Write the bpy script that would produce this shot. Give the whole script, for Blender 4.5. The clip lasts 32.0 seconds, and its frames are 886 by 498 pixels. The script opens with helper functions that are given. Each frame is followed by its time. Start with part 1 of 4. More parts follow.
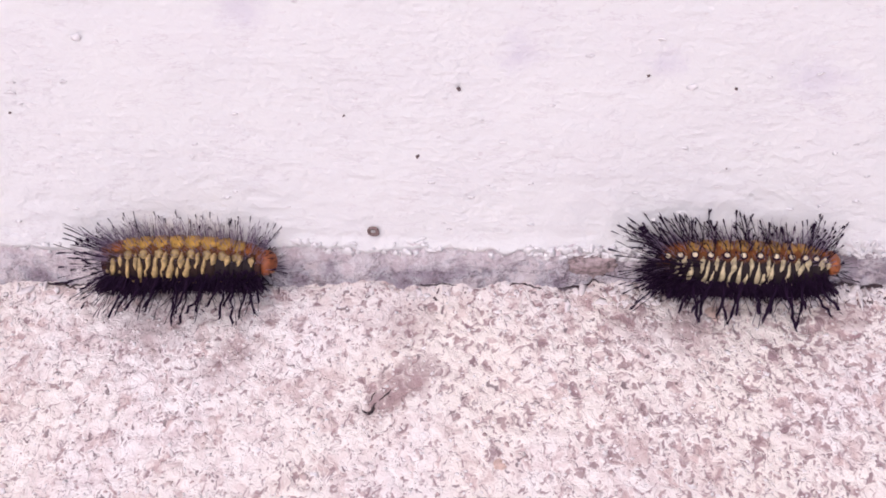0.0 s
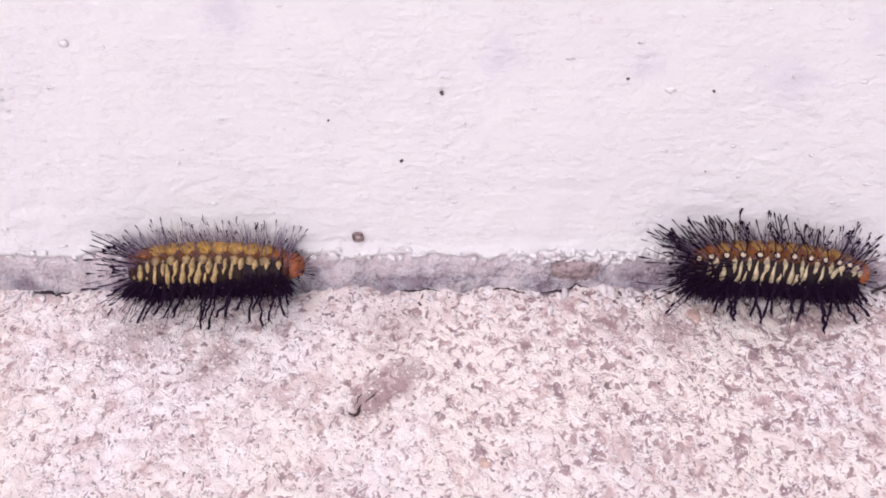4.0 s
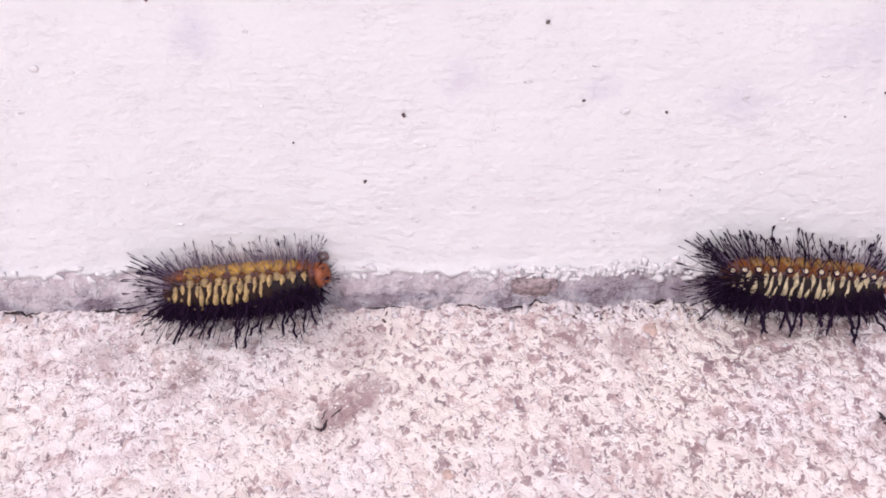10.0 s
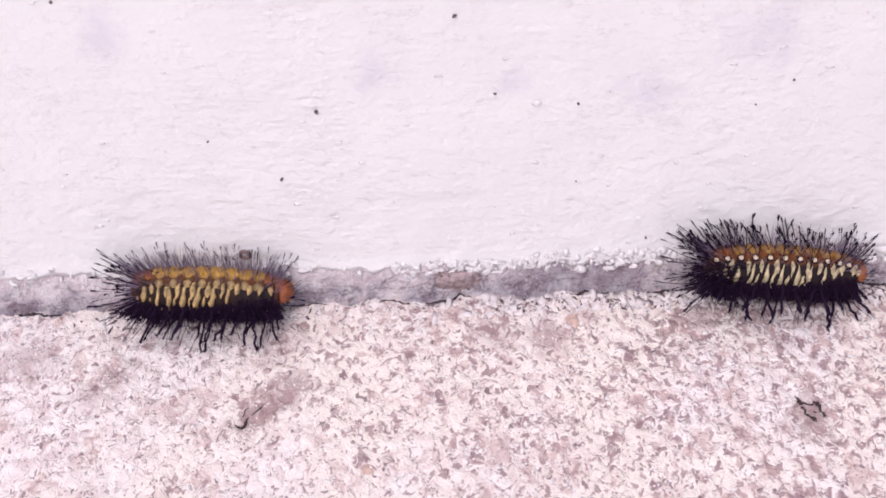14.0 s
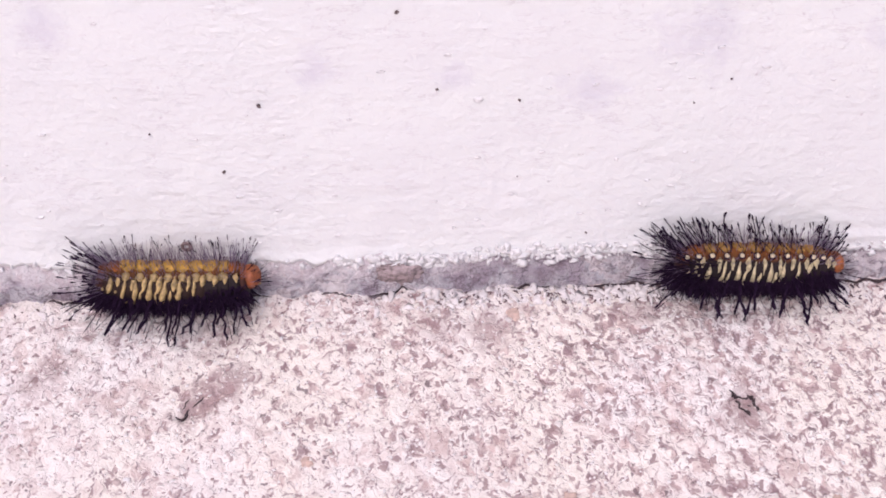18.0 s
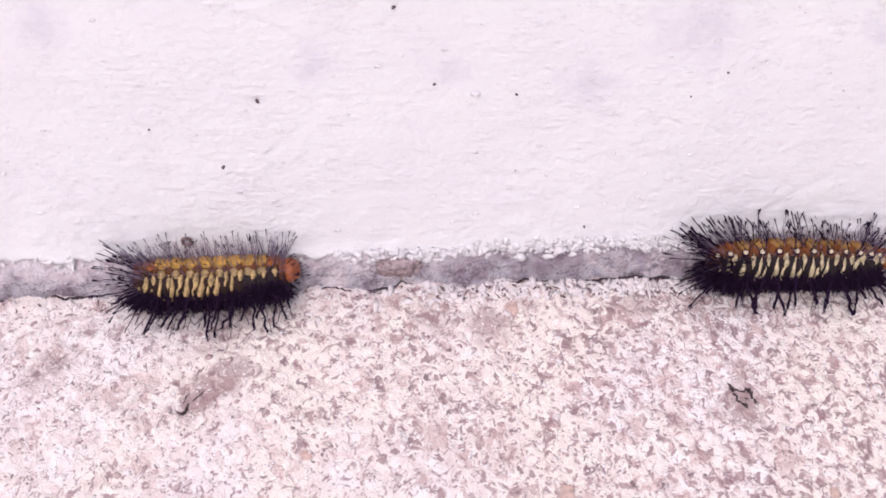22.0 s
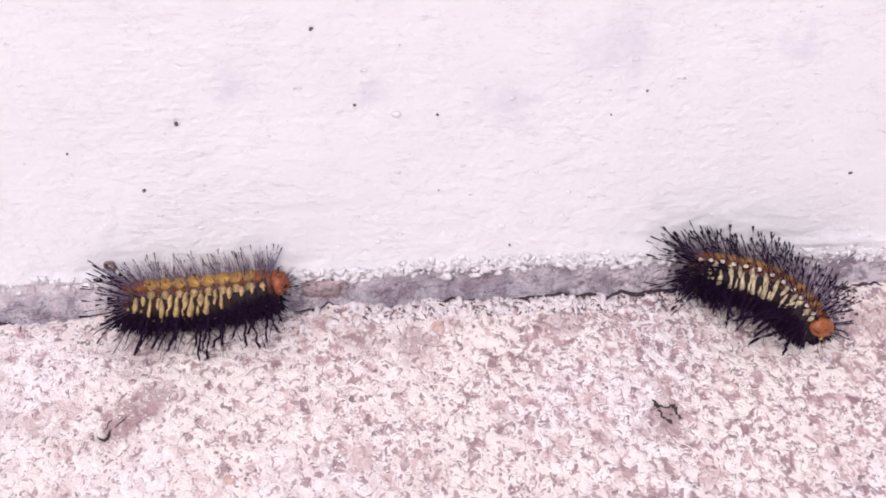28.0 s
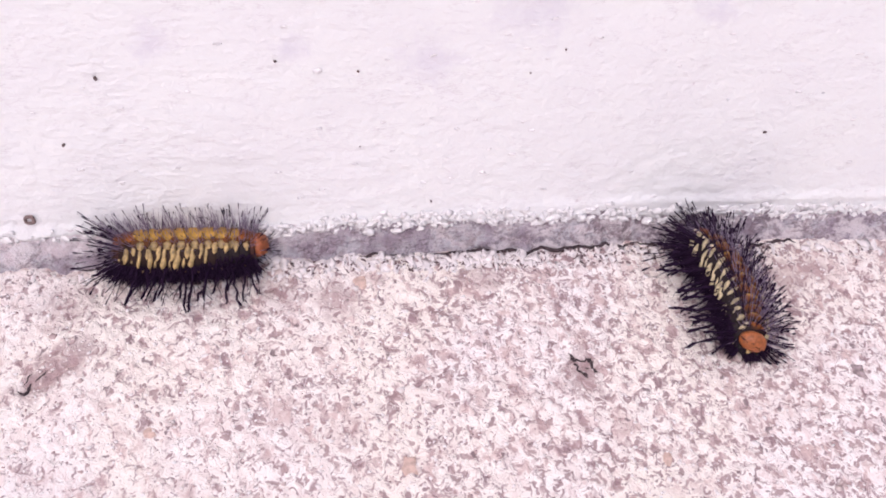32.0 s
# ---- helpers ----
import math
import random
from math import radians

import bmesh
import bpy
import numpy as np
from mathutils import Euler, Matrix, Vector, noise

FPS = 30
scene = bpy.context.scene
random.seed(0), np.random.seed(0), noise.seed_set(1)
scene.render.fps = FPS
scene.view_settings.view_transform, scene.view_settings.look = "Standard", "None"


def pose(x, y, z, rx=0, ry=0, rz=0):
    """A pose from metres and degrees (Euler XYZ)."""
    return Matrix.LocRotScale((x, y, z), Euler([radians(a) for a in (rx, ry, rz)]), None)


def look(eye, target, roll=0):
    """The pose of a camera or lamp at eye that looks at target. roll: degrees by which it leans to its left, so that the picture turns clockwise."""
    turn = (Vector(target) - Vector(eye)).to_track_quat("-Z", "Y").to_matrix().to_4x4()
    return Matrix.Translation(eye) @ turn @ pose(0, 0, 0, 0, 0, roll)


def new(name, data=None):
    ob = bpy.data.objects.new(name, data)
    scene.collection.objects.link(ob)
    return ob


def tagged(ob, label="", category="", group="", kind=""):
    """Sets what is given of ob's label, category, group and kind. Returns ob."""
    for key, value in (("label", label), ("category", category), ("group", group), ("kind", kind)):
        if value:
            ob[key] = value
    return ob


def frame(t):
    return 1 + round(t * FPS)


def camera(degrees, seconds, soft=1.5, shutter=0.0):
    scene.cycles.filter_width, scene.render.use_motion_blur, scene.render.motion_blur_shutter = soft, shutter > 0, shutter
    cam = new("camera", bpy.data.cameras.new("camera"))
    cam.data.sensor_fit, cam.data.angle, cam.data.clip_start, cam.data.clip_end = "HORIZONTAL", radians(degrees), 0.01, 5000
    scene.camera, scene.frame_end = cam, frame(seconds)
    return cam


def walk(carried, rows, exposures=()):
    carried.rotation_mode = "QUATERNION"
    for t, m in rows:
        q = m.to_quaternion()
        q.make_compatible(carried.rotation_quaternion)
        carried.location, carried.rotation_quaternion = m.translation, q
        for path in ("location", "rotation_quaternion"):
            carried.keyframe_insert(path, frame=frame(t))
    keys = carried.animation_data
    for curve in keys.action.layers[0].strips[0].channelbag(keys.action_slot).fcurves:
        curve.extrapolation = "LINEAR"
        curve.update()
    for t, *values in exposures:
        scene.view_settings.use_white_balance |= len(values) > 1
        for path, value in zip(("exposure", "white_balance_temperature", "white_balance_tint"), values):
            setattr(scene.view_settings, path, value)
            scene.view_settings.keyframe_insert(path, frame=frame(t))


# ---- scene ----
cam = camera(37.3, 32.0, soft=1.8)
PATH = [
    (0, (0.00568, -0.18438, 0.17339), (-0.00368, 0.00133, 0.00629), -1.84),
    (0.5, (0.00404, -0.18739, 0.17053), (-0.00320, 0.00066, 0.00596), -1.18),
    (1, (0.00589, -0.18760, 0.17014), (-0.00129, -0.00008, 0.00497), -0.98),
    (1.5, (0.00562, -0.18790, 0.17031), (-0.00065, 0.00032, 0.00589), -0.87),
    (2, (0.00478, -0.18798, 0.17096), (-0.00230, -0.00025, 0.00601), -1.32),
    (2.5, (0.00543, -0.18748, 0.17140), (-0.00194, -0.00012, 0.00606), -1.54),
    (3, (0.00568, -0.18920, 0.17051), (-0.00323, 0.00023, 0.00761), -1.69),
    (3.5, (0.00562, -0.19033, 0.17005), (-0.00126, 0.00040, 0.00857), -1.72),
    (5.5, (0.00369, -0.19144, 0.17252), (-0.00109, -0.00139, 0.01016), -1.28),
    (6, (0.00385, -0.19233, 0.17152), (-0.00386, -0.00167, 0.00999), -2.21),
    (6.5, (0.00248, -0.19214, 0.17227), (-0.00068, -0.00035, 0.01194), -0.92),
    (7, (0.00274, -0.19270, 0.17396), (-0.00125, -0.00065, 0.01395), -1.01),
    (7.5, (0.00325, -0.19352, 0.17375), (-0.00251, -0.00102, 0.01434), -1.41),
    (8, (0.00318, -0.19477, 0.17359), (-0.00170, -0.00181, 0.01471), -1.37),
    (8.5, (0.00343, -0.19409, 0.17481), (-0.00064, -0.00202, 0.01484), -1.32),
    (9, (0.00430, -0.19507, 0.17383), (0.00111, -0.00242, 0.01454), -1.37),
    (9.5, (0.00560, -0.19537, 0.17423), (0.00246, -0.00222, 0.01554), -1.23),
    (10, (0.00593, -0.19592, 0.17419), (0.00667, -0.00276, 0.01548), -0.69),
    (10.5, (0.00699, -0.19624, 0.17306), (0.00652, -0.00404, 0.01319), -1.23),
    (11, (0.01127, -0.19529, 0.17253), (0.01021, -0.00435, 0.01116), -1.60),
    (11.5, (0.01265, -0.19619, 0.17268), (0.01314, -0.00339, 0.01353), -1.36),
    (12, (0.01441, -0.19570, 0.17395), (0.01646, -0.00358, 0.01400), -1.34),
    (12.5, (0.01629, -0.19620, 0.17409), (0.01709, -0.00355, 0.01477), -1.73),
    (13, (0.01516, -0.19567, 0.17518), (0.01700, -0.00389, 0.01481), -1.60),
    (13.5, (0.01721, -0.19704, 0.17379), (0.01928, -0.00445, 0.01440), -1.76),
    (14, (0.01822, -0.19719, 0.17399), (0.02189, -0.00429, 0.01501), -1.43),
    (14.5, (0.01983, -0.19717, 0.17496), (0.02608, -0.00502, 0.01515), -0.83),
    (16.5, (0.01897, -0.19704, 0.17700), (0.02593, -0.00685, 0.01489), -0.70),
    (17, (0.01929, -0.19848, 0.17601), (0.02813, -0.00784, 0.01452), -0.29),
    (17.5, (0.02150, -0.19766, 0.17560), (0.02960, -0.00766, 0.01333), -0.39),
    (18, (0.02059, -0.19747, 0.17657), (0.03286, -0.00693, 0.01519), 0.64),
    (18.5, (0.02173, -0.19705, 0.17711), (0.03095, -0.00757, 0.01428), 0.07),
    (19, (0.02084, -0.19783, 0.17576), (0.03112, -0.00815, 0.01323), 0.24),
    (19.5, (0.02229, -0.19739, 0.17611), (0.03252, -0.00794, 0.01330), 0.14),
    (20, (0.02106, -0.19756, 0.17589), (0.03320, -0.00813, 0.01320), 0.69),
    (20.5, (0.02415, -0.19781, 0.17594), (0.03417, -0.00879, 0.01261), 0.00),
    (21, (0.02508, -0.19810, 0.17573), (0.03569, -0.00943, 0.01205), -0.09),
    (21.5, (0.02445, -0.19855, 0.17627), (0.03360, -0.00908, 0.01343), -0.43),
    (22, (0.02249, -0.19895, 0.17674), (0.03306, -0.00853, 0.01509), 0.16),
    (22.5, (0.02293, -0.19784, 0.17724), (0.03558, -0.00730, 0.01590), 0.49),
    (23, (0.02390, -0.19961, 0.17568), (0.03602, -0.00747, 0.01620), 0.08),
    (23.5, (0.02431, -0.19823, 0.17660), (0.03884, -0.00742, 0.01573), 0.38),
    (24, (0.02447, -0.19861, 0.17605), (0.03777, -0.00731, 0.01565), 0.03),
    (24.5, (0.02438, -0.19817, 0.17631), (0.03936, -0.00677, 0.01617), 0.43),
    (25, (0.02660, -0.19848, 0.17628), (0.04198, -0.00694, 0.01637), 0.48),
    (25.5, (0.02528, -0.19846, 0.17663), (0.04144, -0.00644, 0.01736), 0.57),
    (27.5, (0.02766, -0.19744, 0.17772), (0.04655, -0.00693, 0.01695), 1.13),
    (28, (0.02895, -0.19828, 0.17752), (0.04758, -0.00680, 0.01788), 0.89),
    (28.5, (0.03006, -0.19836, 0.17829), (0.04797, -0.00770, 0.01758), 0.60),
    (29, (0.02893, -0.19836, 0.17886), (0.04860, -0.00921, 0.01658), 0.90),
    (29.5, (0.02922, -0.19879, 0.17834), (0.05086, -0.00823, 0.01797), 1.71),
    (30, (0.02892, -0.19913, 0.17648), (0.04838, -0.00967, 0.01454), 1.40),
    (30.5, (0.03161, -0.19948, 0.17869), (0.05638, -0.01188, 0.01532), 2.62),
    (31, (0.03238, -0.19949, 0.17941), (0.06067, -0.01411, 0.01408), 3.18),
    (31.5, (0.03300, -0.20016, 0.17820), (0.06217, -0.01390, 0.01402), 3.06),
    (32, (0.03249, -0.20008, 0.18004), (0.06195, -0.01581, 0.01368), 3.43),
]
walk(cam, [(t, look(eye, target, roll)) for t, eye, target, roll in PATH],
     exposures=[(0, -0.18, 6170, 24), (12, -0.14, 6170, 23), (24, -0.11, 6170, 23), (32, -0.09, 6170, 23)])

# ---- light: bright haze, soft sun from in front of the wall ----
world = bpy.data.worlds.new("sky")
scene.world = world
world.use_nodes = True
wn = world.node_tree.nodes
sky = wn.new("ShaderNodeTexSky")
sky.sky_type, sky.sun_disc = "NISHITA", False
sky.sun_elevation, sky.sun_rotation = radians(50), radians(200)
sky.air_density, sky.dust_density = 1.0, 4.0
world.node_tree.links.new(sky.outputs[0], wn["Background"].inputs[0])
wn["Background"].inputs[1].default_value = 0.12
sun = new("sun", bpy.data.lights.new("sun", "SUN"))
sun.data.energy, sun.data.angle, sun.data.color = 1.5, radians(35), (1.0, 0.95, 0.88)
sun.matrix_world = look((-0.45, -1.25, 1.6), (0, 0, 0))

CM = 0.01
rng = random.Random(7)


# ---- materials ----
def material(name, rough=0.6):
    m = bpy.data.materials.new(name)
    m.use_nodes = True
    b = m.node_tree.nodes["Principled BSDF"]
    b.inputs["Roughness"].default_value = rough
    return m, m.node_tree, b


def add(tree, kind, **inputs):
    n = tree.nodes.new(kind)
    for key, value in inputs.items():
        n.inputs[key.replace("_", " ")].default_value = value
    return n


def texture_space(tree, scale=(1, 1, 1), source="Object"):
    co = tree.nodes.new("ShaderNodeTexCoord")
    mp = tree.nodes.new("ShaderNodeMapping")
    mp.inputs["Scale"].default_value = scale
    tree.links.new(co.outputs[source], mp.inputs["Vector"])
    return mp.outputs["Vector"]


def noise_tex(tree, space, scale, detail=4.0, rough=0.55):
    n = add(tree, "ShaderNodeTexNoise", Scale=scale, Detail=detail, Roughness=rough)
    tree.links.new(space, n.inputs["Vector"])
    return n.outputs["Fac"]


def ramp(tree, fac, stops):
    r = tree.nodes.new("ShaderNodeValToRGB")
    while len(r.color_ramp.elements) < len(stops):
        r.color_ramp.elements.new(0.5)
    for e, (p, c) in zip(r.color_ramp.elements, stops):
        e.position, e.color = p, (*c, 1)
    tree.links.new(fac, r.inputs["Fac"])
    return r.outputs["Color"]


def mix(tree, fac, a, b, blend="MIX"):
    n = tree.nodes.new("ShaderNodeMix")
    n.data_type, n.blend_type = "RGBA", blend
    for value, socket in ((fac, n.inputs[0]), (a, n.inputs[6]), (b, n.inputs[7])):
        if hasattr(value, "is_linked"):
            tree.links.new(value, socket)
        else:
            socket.default_value = value if isinstance(value, float) else (*value, 1)
    return n.outputs[2]


def bump(tree, bsdf, height, strength, distance, under=None):
    n = add(tree, "ShaderNodeBump", Strength=strength, Distance=distance)
    tree.links.new(height, n.inputs["Height"])
    if under:
        tree.links.new(under, n.inputs["Normal"])
    tree.links.new(n.outputs["Normal"], bsdf.inputs["Normal"])
    return n.outputs["Normal"]


def wall_paint():
    m, t, b = material("white_wall_paint", 0.5)
    sp = texture_space(t)
    base = ramp(t, noise_tex(t, sp, 60, 5), [(0.3, (0.772, 0.772, 0.782)), (0.55, (0.79, 0.798, 0.797)), (0.75, (0.805, 0.815, 0.806))])
    # faint lilac-grey scuffs, each with its own ragged outline
    co = t.nodes.new("ShaderNodeTexCoord")
    warp = noise_tex(t, sp, 190, 5, 0.7)
    for x, z, size in ((5.97, 4.6, 0.75), (7.9, 5.7, 0.95), (1.06, 5.2, 0.5), (-3.6, 6.1, 0.6), (3.5, 4.9, 0.4), (11.3, 5.6, 0.5)):
        d = t.nodes.new("ShaderNodeVectorMath")
        d.operation = "DISTANCE"
        d.inputs[1].default_value = (x * 0.01, 0, z * 0.01)
        t.links.new(co.outputs["Object"], d.inputs[0])
        k = t.nodes.new("ShaderNodeMath")
        k.operation = "MULTIPLY_ADD"
        k.inputs[1].default_value = 1 / (size * 0.030)
        t.links.new(d.outputs["Value"], k.inputs[0])
        t.links.new(warp, k.inputs[2])
        base = mix(t, ramp(t, k.outputs[0], [(0.50, (0.5, 0.5, 0.5)), (0.85, (0, 0, 0))]), base, (0.63, 0.60, 0.69))
    hairline = ramp(t, noise_tex(t, texture_space(t, (0.3, 1, 1)), 260, 4, 0.65), [(0.482, (0, 0, 0)), (0.497, (0.32, 0.32, 0.32)), (0.512, (0, 0, 0))])
    gate = ramp(t, noise_tex(t, sp, 90, 3), [(0.45, (0, 0, 0)), (0.58, (1, 1, 1))])
    base = mix(t, mix(t, 1.0, hairline, gate, "MULTIPLY"), base, (0.50, 0.44, 0.48))
    grime = ramp(t, noise_tex(t, sp, 420, 3), [(0.69, (0, 0, 0)), (0.78, (0.6, 0.6, 0.6))])
    base = mix(t, grime, base, (0.55, 0.49, 0.52))
    t.links.new(base, b.inputs["Base Color"])
    wr = texture_space(t, (0.65, 1, 1))
    n1 = bump(t, b, noise_tex(t, wr, 400, 3, 0.55), 0.42, 0.0008)
    n2 = bump(t, b, noise_tex(t, texture_space(t, (0.6, 1, 1)), 800, 2, 0.5), 0.6, 0.00035, n1)
    bump(t, b, noise_tex(t, sp, 500, 3), 0.6, 0.0006, n2)
    return m


def floor_stone():
    m, t, b = material("speckled_floor_stone", 0.75)
    sp = texture_space(t)
    # the grain is bent into short curls and slightly drawn out towards the wall
    stretched = texture_space(t, (1, 0.75, 1))
    swirl = add(t, "ShaderNodeTexNoise", Scale=420, Detail=2.0, Roughness=0.55)
    t.links.new(stretched, swirl.inputs["Vector"])
    bend = t.nodes.new("ShaderNodeVectorMath")
    bend.operation = "MULTIPLY_ADD"
    bend.inputs[1].default_value = (0.0034, 0.0034, 0.0)
    t.links.new(swirl.outputs["Color"], bend.inputs[0])
    t.links.new(stretched, bend.inputs[2])
    grain_space = bend.outputs[0]

    def worm(scale, detail, twist, rough=0.6):
        n = add(t, "ShaderNodeTexNoise", Scale=scale, Detail=detail, Roughness=rough, Distortion=twist)
        t.links.new(grain_space, n.inputs["Vector"])
        return n.outputs["Fac"]

    grainy = worm(430, 3.0, 0.25, 0.65)
    # crowded pale crystals with soft mauve-brown grains between them
    white = ramp(t, worm(300, 3.0, 0.3), [(0.36, (0.70, 0.60, 0.59)), (0.46, (0.80, 0.73, 0.715)), (0.58, (0.87, 0.825, 0.805))])
    cream = ramp(t, worm(26, 2.0, 0.0), [(0.4, (0, 0, 0)), (0.62, (0.75, 0.75, 0.75))])
    base = mix(t, cream, white, (0.84, 0.775, 0.70))
    far = t.nodes.new("ShaderNodeVectorMath")
    far.operation = "DISTANCE"
    far.inputs[1].default_value = (0.13, -0.02, 0)
    t.links.new(sp, far.inputs[0])
    coarse = add(t, "ShaderNodeMapRange")
    coarse.inputs["From Min"].default_value, coarse.inputs["From Max"].default_value = 0.05, 0.17
    coarse.inputs["To Min"].default_value, coarse.inputs["To Max"].default_value = 0.016, -0.030
    t.links.new(far.outputs["Value"], coarse.inputs["Value"])

    def shifted(value, by, gain=1.0):
        n = t.nodes.new("ShaderNodeMath")
        n.operation = "MULTIPLY_ADD"
        n.inputs[1].default_value = gain
        t.links.new(by, n.inputs[0])
        t.links.new(value, n.inputs[2])
        return n.outputs[0]

    drift = worm(45, 2.0, 0.0)
    tone = ramp(t, worm(210, 3.0, 0.3), [(0.40, (0.29, 0.185, 0.20)), (0.50, (0.46, 0.33, 0.325)), (0.60, (0.62, 0.475, 0.45))])
    grains_big = shifted(shifted(worm(340, 3.0, 0.0, 0.6), coarse.outputs[0], 1.0), drift, 0.16)
    base = mix(t, ramp(t, grains_big, [(0.63, (0, 0, 0)), (0.69, (0.7, 0.7, 0.7)), (0.75, (0.95, 0.95, 0.95))]), base, tone)
    grains_small = shifted(shifted(worm(700, 2.0, 0.0, 0.6), coarse.outputs[0], 1.3), drift, 0.16)
    base = mix(t, ramp(t, grains_small, [(0.645, (0, 0, 0)), (0.70, (0.85, 0.85, 0.85))]), base, mix(t, 0.6, tone, (0.26, 0.165, 0.175)))
    clumps = ramp(t, worm(125, 5.0, 0.4, 0.7), [(0.55, (0, 0, 0)), (0.64, (0.6, 0.6, 0.6))])
    base = mix(t, clumps, base, (0.53, 0.38, 0.36))
    # short dark curls between crystals
    vein = ramp(t, worm(500, 1.5, 0.4), [(0.470, (0, 0, 0)), (0.494, (0.85, 0.85, 0.85)), (0.518, (0, 0, 0))])
    gate = ramp(t, worm(330, 2.0, 0.0), [(0.49, (0, 0, 0)), (0.56, (1, 1, 1))])
    base = mix(t, mix(t, 1.0, vein, gate, "MULTIPLY"), base, (0.24, 0.155, 0.175))
    # brown stain round the pit and the box-shaped crack
    co = t.nodes.new("ShaderNodeTexCoord")
    for x, y, size, shade in ((-0.0140, -0.0320, 0.0052, 0.75), (-0.0118, -0.0295, 0.0050, 0.8), (-0.0095, -0.0268, 0.0055, 0.75), (-0.0072, -0.0240, 0.0050, 0.6), (0.0872, -0.0362, 0.0052, 0.8), (0.0855, -0.0395, 0.0050, 0.6),
                          (-0.0445, -0.0245, 0.0045, 0.5), (-0.0405, -0.0200, 0.0050, 0.55), (0.042, -0.0138, 0.0070, 0.6), (0.031, -0.012, 0.0065, 0.5), (-0.01, -0.012, 0.008, 0.5), (-0.058, -0.015, 0.008, 0.5), (0.071, -0.0105, 0.005, 0.6), (0.133, -0.014, 0.0065, 0.65), (0.140, -0.0125, 0.006, 0.55), (0.127, -0.0165, 0.0045, 0.5)):
        d = t.nodes.new("ShaderNodeVectorMath")
        d.operation = "DISTANCE"
        d.inputs[1].default_value = (x, y, 0)
        t.links.new(co.outputs["Object"], d.inputs[0])
        k = t.nodes.new("ShaderNodeMath")
        k.operation = "MULTIPLY_ADD"
        k.inputs[1].default_value = 0.45 / size
        t.links.new(d.outputs["Value"], k.inputs[0])
        t.links.new(grainy, k.inputs[2])
        base = mix(t, ramp(t, k.outputs[0], [(0.60, (shade, shade, shade)), (0.95, (0, 0, 0))]), base, (0.36, 0.25, 0.25))
    pores = ramp(t, worm(560, 2.0, 0.4), [(0.65, (0, 0, 0)), (0.69, (0.85, 0.85, 0.85))])
    base = mix(t, pores, base, (0.20, 0.14, 0.15))
    t.links.new(base, b.inputs["Base Color"])
    inv = t.nodes.new("ShaderNodeMath")
    inv.operation = "MULTIPLY"
    inv.inputs[1].default_value = -1.0
    t.links.new(grains_small, inv.inputs[0])
    n1 = bump(t, b, inv.outputs[0], 0.8, 0.0008)
    bump(t, b, worm(400, 3.0, 0.25, 0.6), 0.5, 0.0006, n1)
    return m


def grain_stone():
    m, t, b = material("aggregate_grain", 0.7)
    g = t.nodes.new("ShaderNodeNewGeometry")
    base = ramp(t, g.outputs["Random Per Island"], [(0.0, (0.36, 0.25, 0.25)), (0.12, (0.48, 0.36, 0.35)), (0.22, (0.66, 0.55, 0.52)), (0.40, (0.76, 0.70, 0.67)), (0.62, (0.79, 0.76, 0.745)), (1.0, (0.80, 0.785, 0.78))])
    sp = texture_space(t)
    base = mix(t, ramp(t, noise_tex(t, sp, 1500, 3), [(0.4, (0, 0, 0)), (0.75, (0.5, 0.5, 0.5))]), base, (0.60, 0.47, 0.45))
    t.links.new(base, b.inputs["Base Color"])
    bump(t, b, noise_tex(t, sp, 2500, 3), 0.6, 0.0003)
    return m


